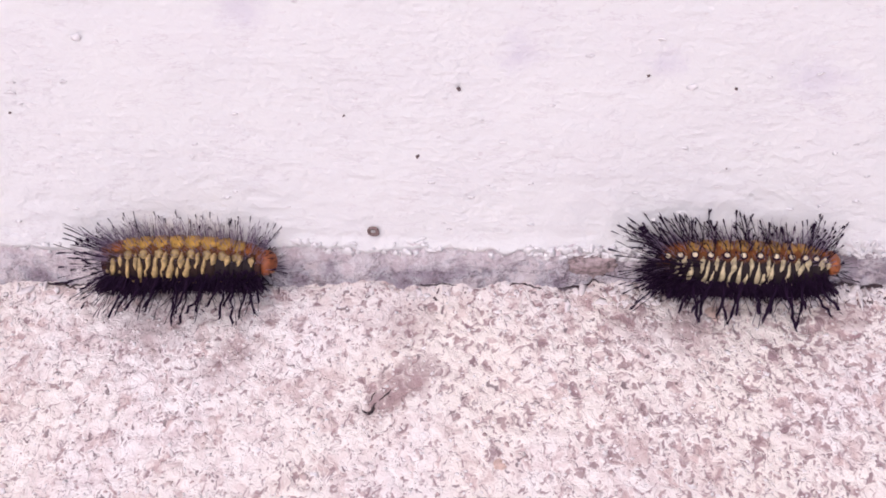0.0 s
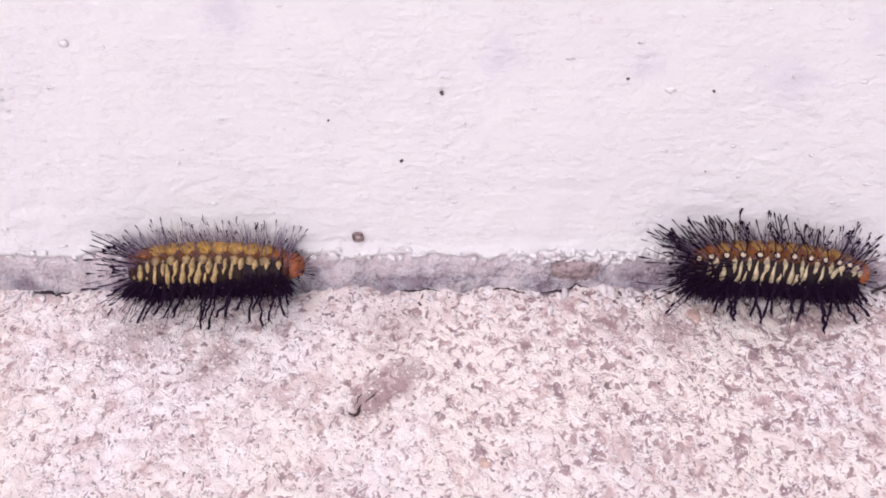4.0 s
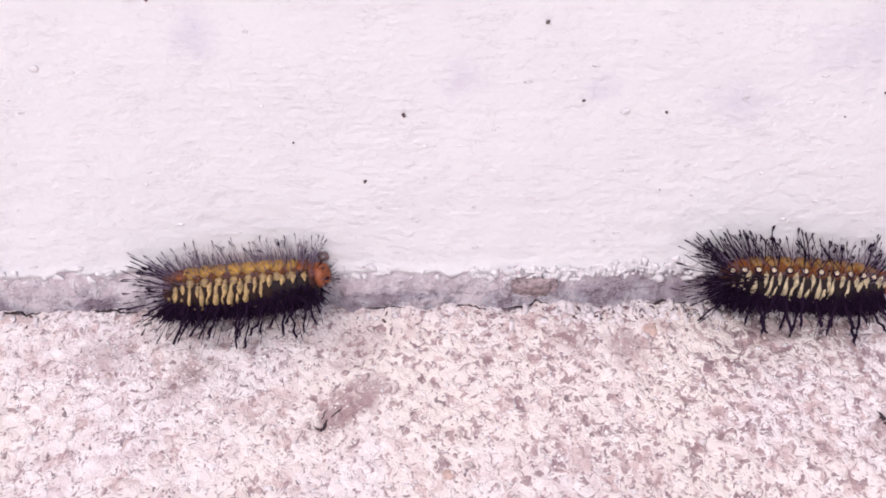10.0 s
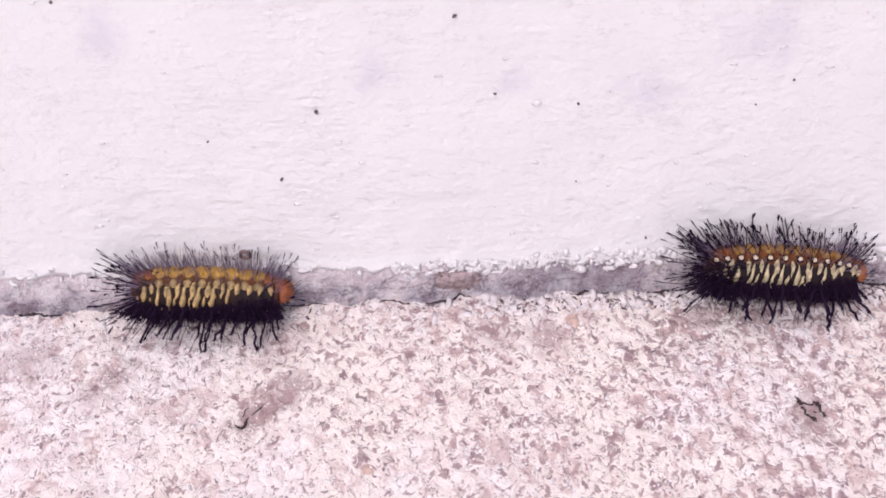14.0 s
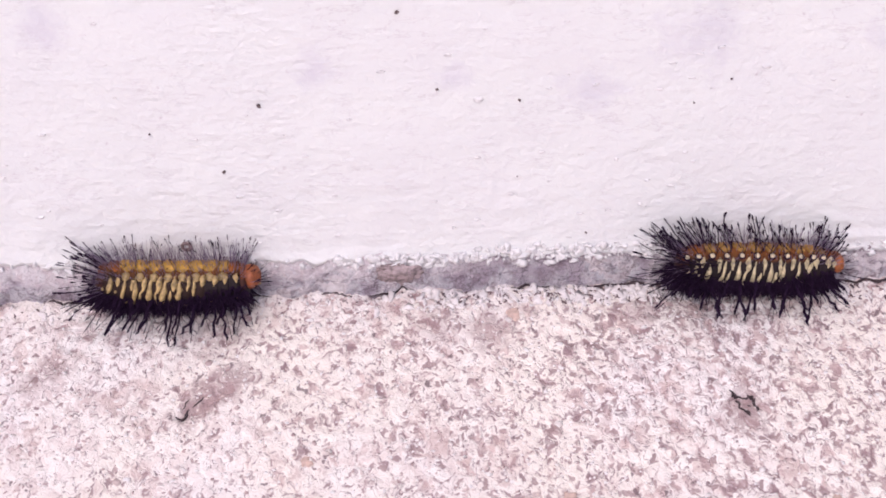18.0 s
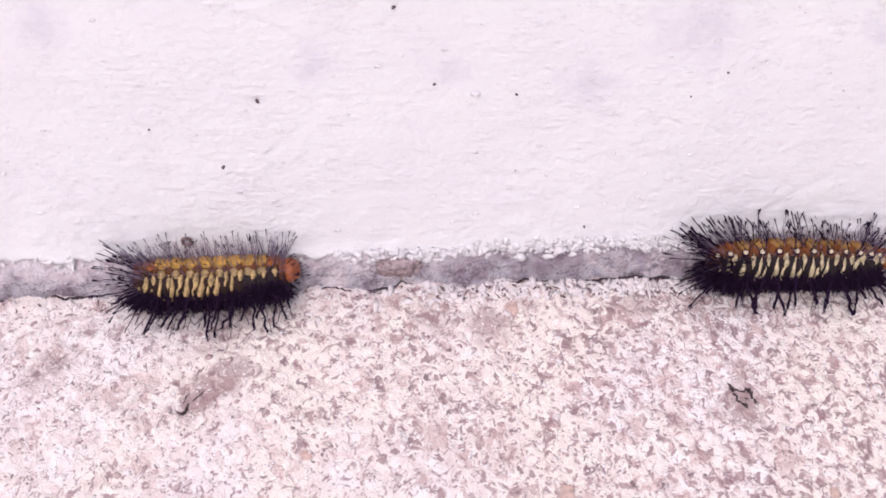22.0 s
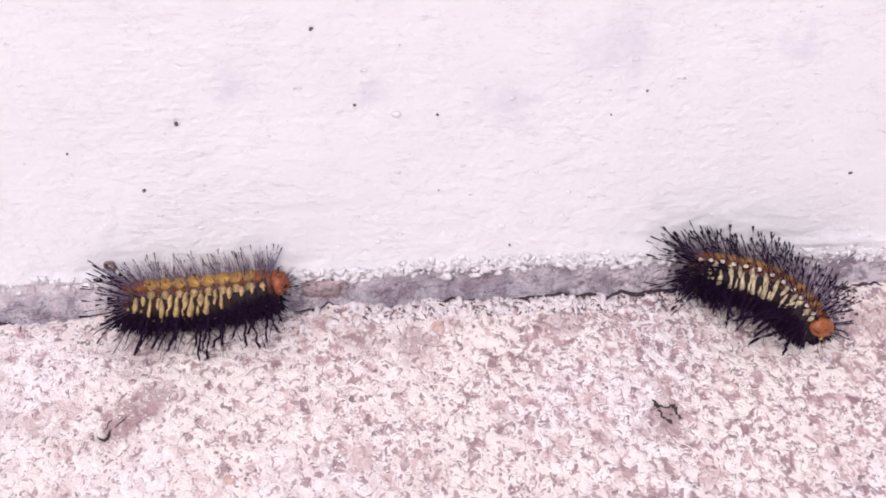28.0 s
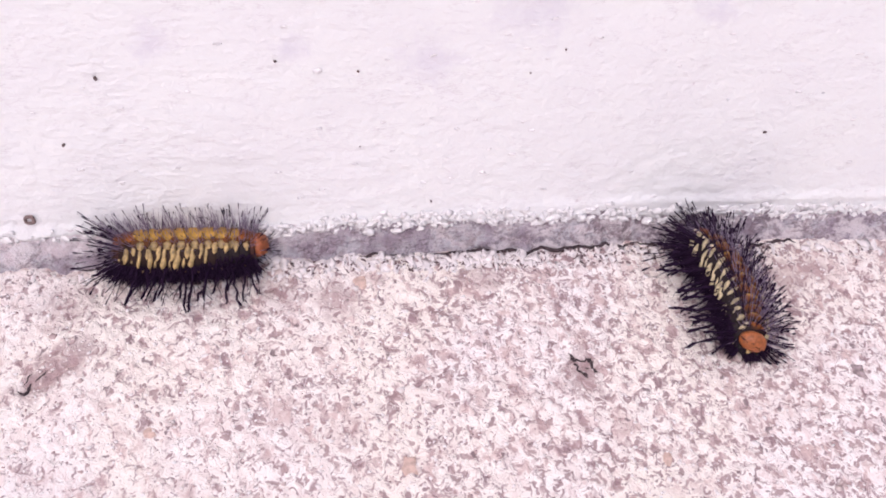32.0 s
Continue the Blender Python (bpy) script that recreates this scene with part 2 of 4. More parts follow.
def mortar():
    m, t, b = material("grey_mortar", 0.85)
    sp = texture_space(t)
    base = ramp(t, noise_tex(t, sp, 130, 6, 0.65), [(0.36, (0.27, 0.215, 0.26)), (0.46, (0.38, 0.335, 0.38)), (0.52, (0.48, 0.465, 0.50)), (0.58, (0.58, 0.52, 0.54)), (0.66, (0.62, 0.57, 0.58))])
    base = mix(t, ramp(t, noise_tex(t, sp, 420, 5, 0.7), [(0.52, (0, 0, 0)), (0.62, (0.65, 0.65, 0.65))]), base, (0.20, 0.15, 0.17))
    base = mix(t, ramp(t, noise_tex(t, texture_space(t, (0.45, 1, 1)), 230, 4, 0.7), [(0.470, (0, 0, 0)), (0.497, (0.7, 0.7, 0.7)), (0.524, (0, 0, 0))]), base, (0.13, 0.09, 0.115))
    # worn remnants of the wall paint on the upper part
    xyz = t.nodes.new("ShaderNodeSeparateXYZ")
    t.links.new(sp, xyz.inputs[0])
    worn = t.nodes.new("ShaderNodeMath")
    worn.operation = "MULTIPLY_ADD"
    worn.inputs[1].default_value = 58
    t.links.new(xyz.outputs["Z"], worn.inputs[0])
    t.links.new(noise_tex(t, texture_space(t, (0.5, 1, 1)), 260, 6, 0.7), worn.inputs[2])
    spread_out = add(t, "ShaderNodeMapRange")
    spread_out.inputs["From Min"].default_value, spread_out.inputs["From Max"].default_value = 0.05, 0.02
    t.links.new(xyz.outputs["X"], spread_out.inputs["Value"])
    film = mix(t, 1.0, ramp(t, worn.outputs[0], [(0.62, (0, 0, 0)), (0.77, (0.76, 0.76, 0.76)), (0.88, (0.96, 0.96, 0.96))]), spread_out.outputs[0], "MULTIPLY")
    base = mix(t, film, base, ramp(t, noise_tex(t, sp, 300, 5, 0.7), [(0.42, (0.62, 0.54, 0.57)), (0.56, (0.76, 0.72, 0.74))]))
    t.links.new(base, b.inputs["Base Color"])
    rough_end = add(t, "ShaderNodeMapRange")
    rough_end.inputs["From Min"].default_value, rough_end.inputs["From Max"].default_value = 0.045, 0.085
    t.links.new(xyz.outputs["X"], rough_end.inputs["Value"])
    pits = mix(t, 1.0, ramp(t, noise_tex(t, sp, 520, 4, 0.65), [(0.48, (0, 0, 0)), (0.58, (0.75, 0.75, 0.75))]), rough_end.outputs[0], "MULTIPLY")
    base = mix(t, pits, base, (0.22, 0.165, 0.19))
    # pale crusts between the pits
    crust = mix(t, 1.0, ramp(t, noise_tex(t, texture_space(t, (0.7, 1, 1)), 340, 5, 0.7), [(0.47, (0, 0, 0)), (0.58, (0.8, 0.8, 0.8))]), rough_end.outputs[0], "MULTIPLY")
    base = mix(t, crust, base, (0.66, 0.60, 0.62))
    t.links.new(base, b.inputs["Base Color"])
    n1 = bump(t, b, noise_tex(t, sp, 500, 5, 0.6), 1.0, 0.0014)
    bump(t, b, noise_tex(t, sp, 2000, 3), 0.5, 0.0002, n1)
    return m


def plain(name, colour, rough=0.6, vary=0.25, scale=900, gloss=0.5):
    m, t, b = material(name, rough)
    b.inputs["Specular IOR Level"].default_value = gloss
    sp = texture_space(t)
    dark = tuple(c * (1 - vary) for c in colour)
    t.links.new(ramp(t, noise_tex(t, sp, scale, 3), [(0.35, dark), (0.65, colour)]), b.inputs["Base Color"])
    bump(t, b, noise_tex(t, sp, scale * 2.2, 3), 0.5, 0.00015)
    return m


def skin(name, top, side, low, gain=110):
    """Body skin: pigment from the back to the belly, by the segment's own height."""
    m, t, b = material(name, 0.65)
    b.inputs["Specular IOR Level"].default_value = 0.2
    co = t.nodes.new("ShaderNodeTexCoord")
    xyz = t.nodes.new("ShaderNodeSeparateXYZ")
    t.links.new(co.outputs["Object"], xyz.inputs[0])
    wob = noise_tex(t, co.outputs["Object"], 900, 3)
    f = add(t, "ShaderNodeMath")
    f.operation = "MULTIPLY_ADD"
    f.inputs[1].default_value, f.inputs[2].default_value = gain * 0.9, 0.40
    t.links.new(xyz.outputs["Z"], f.inputs[0])
    g = t.nodes.new("ShaderNodeMath")
    g.operation = "ADD"
    h = t.nodes.new("ShaderNodeMath")
    h.operation = "MULTIPLY_ADD"
    h.inputs[1].default_value, h.inputs[2].default_value = 0.25, -0.125
    t.links.new(wob, h.inputs[0])
    t.links.new(f.outputs[0], g.inputs[0])
    t.links.new(h.outputs[0], g.inputs[1])
    t.links.new(ramp(t, g.outputs[0], [(0.26, low), (0.44, side), (0.64, side), (0.76, top)]), b.inputs["Base Color"])
    bump(t, b, noise_tex(t, co.outputs["Object"], 2200, 3), 0.5, 0.0002)
    return m


WALL, FLOOR, GRAIN, MORTAR = wall_paint(), floor_stone(), grain_stone(), mortar()
SPECK = plain("dark_speck", (0.15, 0.105, 0.105), 0.8, 0.5)
CRUMB = plain("brown_crumb", (0.30, 0.21, 0.20), 0.85, 0.5)
NIB = plain("paint_nib", (0.80, 0.785, 0.79), 0.4, 0.08)
PEBBLE = plain("brown_pebble", (0.47, 0.37, 0.375), 0.9, 0.6, 800)
RED_CHIP = plain("orange_stone_chip", (0.68, 0.50, 0.43), 0.75, 0.3)
CREVICE = plain("crevice_shade", (0.22, 0.145, 0.155), 0.9, 0.5)
RIM = plain("pale_rim_stone", (0.85, 0.795, 0.785), 0.6, 0.16)
PIT = plain("pit_dark", (0.065, 0.043, 0.05), 0.9, 0.5)
SKIN = skin("caterpillar_skin", (0.18, 0.062, 0.018), (0.016, 0.009, 0.011), (0.010, 0.007, 0.011))
SKIN_WARM = skin("warm_caterpillar_skin", (0.14, 0.052, 0.016), (0.024, 0.011, 0.009), (0.010, 0.006, 0.010))
SKIN_END = skin("caterpillar_end_skin", (0.25, 0.075, 0.022), (0.050, 0.018, 0.014), (0.014, 0.009, 0.014), 165)
PAD = plain("ochre_back_pad", (0.63, 0.36, 0.075), 0.6, 0.65, 700, 0.25)
PAD_DIM = plain("dull_ochre_back_pad", (0.44, 0.235, 0.06), 0.6, 0.65, 800, 0.25)
PAD_END = plain("rust_back_pad", (0.29, 0.088, 0.020), 0.6, 0.5, 1200, 0.25)
CREAM = plain("cream_stripe", (0.66, 0.55, 0.33), 0.5, 0.6, 900)
TAN = plain("tan_stripe", (0.60, 0.42, 0.18), 0.55, 0.7, 750)
PEARL = plain("pale_tubercle", (0.78, 0.66, 0.46), 0.35, 0.15)
BRISTLE = plain("black_bristle", (0.021, 0.008, 0.028), 0.7, 0.3, 900, 0.1)
HAIR = plain("grey_fine_hair", (0.27, 0.205, 0.295), 0.6, 0.3, 900, 0.2)
HEAD = plain("rust_red_head", (0.43, 0.125, 0.033), 0.5, 0.5, 1400)
HEAD_DEEP = plain("deep_rust_head", (0.36, 0.095, 0.028), 0.5, 0.5, 1400)
EYE = plain("dark_eye", (0.01, 0.008, 0.008), 0.2, 0.1)


# ---- mesh helpers ----
def mesh_of(name, verts, faces, mat, smooth=True):
    me = bpy.data.meshes.new(name)
    me.from_pydata([tuple(v) for v in verts], [], [tuple(f) for f in faces])
    me.materials.append(mat)
    if smooth:
        me.polygons.foreach_set("use_smooth", [True] * len(me.polygons))
    me.update()
    return me


def part(name, bm, mat, parent, label=""):
    """Link a bmesh or a mesh as one object under a thing or a part."""
    if isinstance(bm, bmesh.types.BMesh):
        me = bpy.data.meshes.new(name)
        bm.to_mesh(me)
        bm.free()
        me.materials.append(mat)
        me.polygons.foreach_set("use_smooth", [True] * len(me.polygons))
    else:
        me = bm
    ob = new(name, me)
    ob.parent = parent
    if label:
        ob["label"] = label
    return ob


def spread(inner0, inner1, step, outer0, outer1):
    """Even steps inside, growing steps out to both ends."""
    inner = list(np.arange(inner0, inner1 + step / 2, step))
    left, right, d, x = [], [], step, inner0
    while x > outer0:
        d *= 1.6
        x = max(x - d, outer0)
        left.append(x)
    d, x = step, inner[-1]
    while x < outer1:
        d *= 1.6
        x = min(x + d, outer1)
        right.append(x)
    return left[::-1] + inner + right


def sheet(us, vs, place):
    """Vertices and quads of a grid, each vertex from place(u, v)."""
    verts = [place(u, v) for v in vs for u in us]
    n = len(us)
    faces = [(j * n + i, j * n + i + 1, (j + 1) * n + i + 1, (j + 1) * n + i) for j in range(len(vs) - 1) for i in range(n - 1)]
    return verts, faces


def nz(x, y, z, s):
    return noise.noise(Vector((x * s, y * s, z * s)))


def smoothstep(a, b, x):
    u = min(max((x - a) / (b - a), 0.0), 1.0)
    return u * u * (3 - 2 * u)


# ---- structure: floor, mortar strip, wall ----
def strip_foot(x):
    """How far the mortar strip reaches out from the wall over the floor, at x."""
    dip = smoothstep(0.095, 0.16, x) * 0.0030
    return -(0.0017 + dip + 0.0011 * nz(x, 3, 0, 90) + 0.0012 * nz(x, 9, 0, 300) + 0.0006 * nz(x, 4, 0, 900))


def paint_edge(x):
    """Height of the lower edge of the wall paint, at x."""
    dip = smoothstep(0.085, 0.16, x) * 0.0026
    rise = smoothstep(0.03, -0.05, x) * (0.0012 + 0.0022 * nz(x, 6, 2, 160))
    return 0.0071 - dip + rise + 0.0011 * nz(x, 1, 4, 80) + 0.0012 * nz(x, 5, 4, 300) + 0.0006 * nz(x, 2, 4, 900)


HOLE, MARK = (-0.0160, -0.0338), (0.0872, -0.0354)


def floor_height(x, y):
    near = smoothstep(-0.20, -0.11, y) * smoothstep(-0.2, -0.11, x) * (1 - smoothstep(0.19, 0.25, x))
    h = 0.0006 * nz(x, y, 0, 70) + near * (0.0005 * nz(x, y, 2, 420) + 0.0004 * nz(x, y, 5, 1000))
    h -= near * 0.0012 * math.exp(-((y - strip_foot(x) + 0.0002) / 0.0005) ** 2) * smoothstep(-0.1, 0.3, nz(x, 8, 1, 120))
    for (px, py), depth, wide in ((HOLE, 0.0008, 0.0012), (MARK, 0.0006, 0.0016)):
        d = math.hypot(x - px, (y - py) * 1.3)
        h -= depth * math.exp(-(d / wide) ** 2)
    # the slanting scrape that runs up from the hole
    ux, uy = x - HOLE[0], y - HOLE[1]
    along, off = ux * 0.8 + uy * 0.6, -ux * 0.6 + uy * 0.8
    if 0 < along < 0.011:
        h -= 0.0006 * math.exp(-(off / 0.0012) ** 2)
    return h


xs = spread(-0.115, 0.19, 0.0007, -30, 30)
ys = spread(-0.085, 0.003, 0.0007, -30, 0.05)
v, f = sheet(xs, ys, lambda x, y: (x, y, floor_height(x, y)))
floor = new("floor", mesh_of("floor", v, f, FLOOR))
tagged(floor, "pale pinkish speckled stone floor with brown grains", "floor", kind="structure")

ts = [k / 14 for k in range(15)]


def strip_place(x, k):
    foot, top = strip_foot(x), paint_edge(x) + 0.0012
    y = foot * (1 - k) ** 1.25 + 0.0002 * nz(x, k, 0, 60)
    z = -0.0012 + (top + 0.0012) * k
    r = 0.0004 * nz(x, k * 0.01, 7, 500) + 0.0005 * nz(x, k * 0.01, 9, 160) + 0.0002 * nz(x, k * 0.01, 3, 1200)
    return (x, y - r, z)


v, f = sheet(spread(-0.115, 0.19, 0.0007, -6, 6), ts, strip_place)
strip = new("mortar_strip", mesh_of("mortar_strip", v, f, MORTAR))
tagged(strip, "rough grey mortar strip between painted wall and floor", "mortar joint", kind="structure")


def wall_place(x, k):
    z = paint_edge(x) + max(k, 0.0)
    if k < 0:
        return (x, 0.0004 - k, z + 0.0002)
    near = 1 - smoothstep(0.09, 0.2, k)
    roll = -0.0007 * math.exp(-(k / 0.0016) ** 2) * (0.55 + 0.8 * max(0.0, nz(x, 0, 3, 700)))
    low = 0.28 + 0.75 * math.exp(-k / 0.018)
    y = roll - near * (low * 0.00036 * nz(x * 0.7, 0, z, 330) + 0.0003 * nz(x, 0, z, 45) + 0.00010 * nz(x * 0.8, 2, z, 700))
    y -= 0.0006 * smoothstep(0.06, 0.10, x) * math.exp(-((z - 0.0098 + 0.0009 * smoothstep(0.1, 0.17, x)) / 0.0010) ** 2)
    return (x, y, z)


v, f = sheet(spread(-0.115, 0.19, 0.0008, -6, 6), [-0.12, -0.002, -0.0006] + spread(0, 0.085, 0.0008, 0, 3), wall_place)
wall = new("wall_north", mesh_of("wall_north", v, f, WALL))
tagged(wall, "uneven white painted wall with faint lilac scuffs", "wall", kind="structure")

# ---- caterpillars ----
RAD = 0.0045
NSEG = 12
PITCH = 0.0029


def ring_point(x, a, r=1.0):
    """A point on the body's skin: a degrees from the back, over the right flank when positive."""
    q = radians(a)
    return Vector((x, -math.sin(q) * RAD * r, math.cos(q) * RAD * 0.96 * r))


def segment_mesh(name, size, long, mat, seed, cap=0):
    """A ring of the body with two soft folds; the end rings are rounded off."""
    us = [k / 10 - 0.5 for k in range(11)]
    verts, faces = [], []
    n = 28
    for u in us:
        swell = (1 - 0.17 * (abs(u) * 2) ** 2.4) * (1 - 0.035 * math.cos(u * 4 * math.pi))
        if cap and u * cap > 0:
            swell *= math.sqrt(max(0.03, 1 - (abs(u) * 1.9) ** 2.4))
        for j in range(n):
            a = 360 * j / n
            p = ring_point(u * long * 1.45, a, size * swell)
            p *= 1 + 0.05 * noise.noise(p * 1100 + Vector((seed * 2.3, 0, 0)))
            verts.append((u * long * 1.45, p.y, p.z))
    for i in range(len(us) - 1):
        for j in range(n):
            faces.append((i * n + j, (i + 1) * n + j, (i + 1) * n + (j + 1) % n, i * n + (j + 1) % n))
    faces.append(tuple(range(n)))
    faces.append(tuple((len(us) - 1) * n + j for j in range(n))[::-1])
    return mesh_of(name, verts, faces, mat)


def lump(name, centre, along, out, size, mat, seed=0, rough=0.12):
    """A rounded lump: half sizes along, across and out of the skin."""
    bm = bmesh.new()
    bmesh.ops.create_icosphere(bm, subdivisions=2, radius=1)
    rr = Vector((seed * 1.7, seed * 0.3, 0))
    across = out.cross(along)
    for w in bm.verts:
        k = 1 + rough * noise.noise(w.co * 1.6 + rr)
        p = w.co * k
        w.co = centre + along * p.x * size[0] + across * p.y * size[1] + out * p.z * size[2]
    me = bpy.data.meshes.new(name)
    bm.to_mesh(me)
    bm.free()
    me.materials.append(mat)
    me.polygons.foreach_set("use_smooth", [True] * len(me.polygons))
    return me


def pad_mesh(name, size, half, reach, mat, seed):
    """A cushion that lies over the back from flank to flank, pinched on the midline, with a ragged rim."""
    nu, na = 10, 16
    verts, faces = [], []
    for i in range(nu + 1):
        u = 2 * i / nu - 1
        for j in range(na + 1):
            v = 2 * j / na - 1
            squeeze = 1 - 0.30 * abs(v) ** 2.5 - 0.10 * math.exp(-(v / 0.15) ** 2)
            x = u * half * squeeze * (1 + 0.22 * noise.noise(Vector((u, v * 2.3, seed * 1.9))))
            a = v * reach * (1 - 0.22 * abs(u) ** 3) * (1 + 0.12 * noise.noise(Vector((u * 2.1, v, seed * 2.7))))
            rim = max(0.0, 1 - abs(u) ** 3) * max(0.0, 1 - abs(v) ** 5)
            high = 0.95 + 0.115 * rim ** 0.5 + 0.03 * noise.noise(Vector((u * 2.5, v * 3.5, seed)))
            verts.append(ring_point(x, a, size * high))
    for i in range(nu):
        for j in range(na):
            k = i * (na + 1) + j
            faces.append((k, k + 1, k + na + 2, k + na + 1))
    return mesh_of(name, verts, faces, mat)


def tube(verts, faces, points, radii, n=4):
    base = len(verts)
    for i, (p, r) in enumerate(zip(points, radii)):
        d = (points[min(i + 1, len(points) - 1)] - points[max(i - 1, 0)]).normalized()
        a = d.orthogonal().normalized()
        b = d.cross(a)
        for j in range(n):
            q = 2 * math.pi * j / n
            verts.append(p + (a * math.cos(q) + b * math.sin(q)) * r)
    for i in range(len(points) - 1):
        for j in range(n):
            faces.append((base + i * n + j, base + i * n + (j + 1) % n, base + (i + 1) * n + (j + 1) % n, base + (i + 1) * n + j))


def any_way(rr):
    return Vector((rr.uniform(-1, 1), rr.uniform(-1, 1), rr.uniform(-1, 1)))


def side_hair(verts, faces, rr, p, way, low, high, wide):
    q = any_way(rr)
    q = (q - way * q.dot(way)).normalized()
    d = (q * 0.8 + way * rr.uniform(0.2, 0.9)).normalized()
    hair = rr.uniform(low, high)
    tube(verts, faces, [p, p + d * hair * 0.6, p + d * hair], [wide, wide * 0.8, wide * 0.5], 3)


def slim_bristle(tips, shafts, rr, root, way, long, thick, dark=False):
    """A hair-thin bent shaft, grey or dark, that ends in a dark club with a few side hairs."""
    side = any_way(rr)
    bend = (side - way * side.dot(way)) * long * rr.uniform(0.05, 0.28)
    club = thick * (rr.uniform(1.6, 3.0) if thick > 0.00007 else rr.uniform(1.1, 2.0))

    def spot(k):
        return root + way * long * k + bend * k * k

    if dark:
        tube(*tips, [spot(k) for k in (0, 0.3, 0.6, 0.8, 0.92, 1)], [thick * w * rr.uniform(0.8, 1.25) for w in (1.1, 0.9, 0.9, 1.0, 1.7, 0.6)], 5)
    else:
        tube(*shafts, [spot(k) for k in (0, 0.45, 0.86)], [thick * 0.5, thick * 0.4, thick * 0.4], 4)
        start = rr.uniform(0.74, 0.86)
        tube(*tips, [spot(k) for k in (start, start * 0.4 + 0.6, start * 0.15 + 0.85, 1)], [thick * 0.5, club * 0.8, club, club * 0.4], 5)
    for _ in range(rr.randint(1, 4)):
        k = rr.uniform(0.4, 1)
        side_hair(*tips, rr, spot(k), way, 0.0003, 0.0009, thick * 0.5)


def stout_spine(verts, faces, rr, root, way, long, thick):
    """A thick knobbly spine with a blunt tip and short side hairs all along it."""
    side = any_way(rr)
    bend = (side - way * side.dot(way)) * long * rr.uniform(0.04, 0.18)
    steps = (0, 0.16, 0.32, 0.48, 0.64, 0.8, 0.92, 1)
    pts = [root + way * long * k + bend * k * k + (any_way(rr) * long * 0.03 if k else Vector()) for k in steps]
    tube(verts, faces, pts, [thick * w * rr.uniform(0.75, 1.25) for w in (1.15, 1.0, 0.85, 0.8, 0.75, 0.85, 0.9, 0.4)], 6)
    for _ in range(rr.randint(10, 16)):
        k = rr.uniform(0.15, 1)
        side_hair(verts, faces, rr, root + way * long * k + bend * k * k, way, 0.0005, 0.0014, 0.00006)


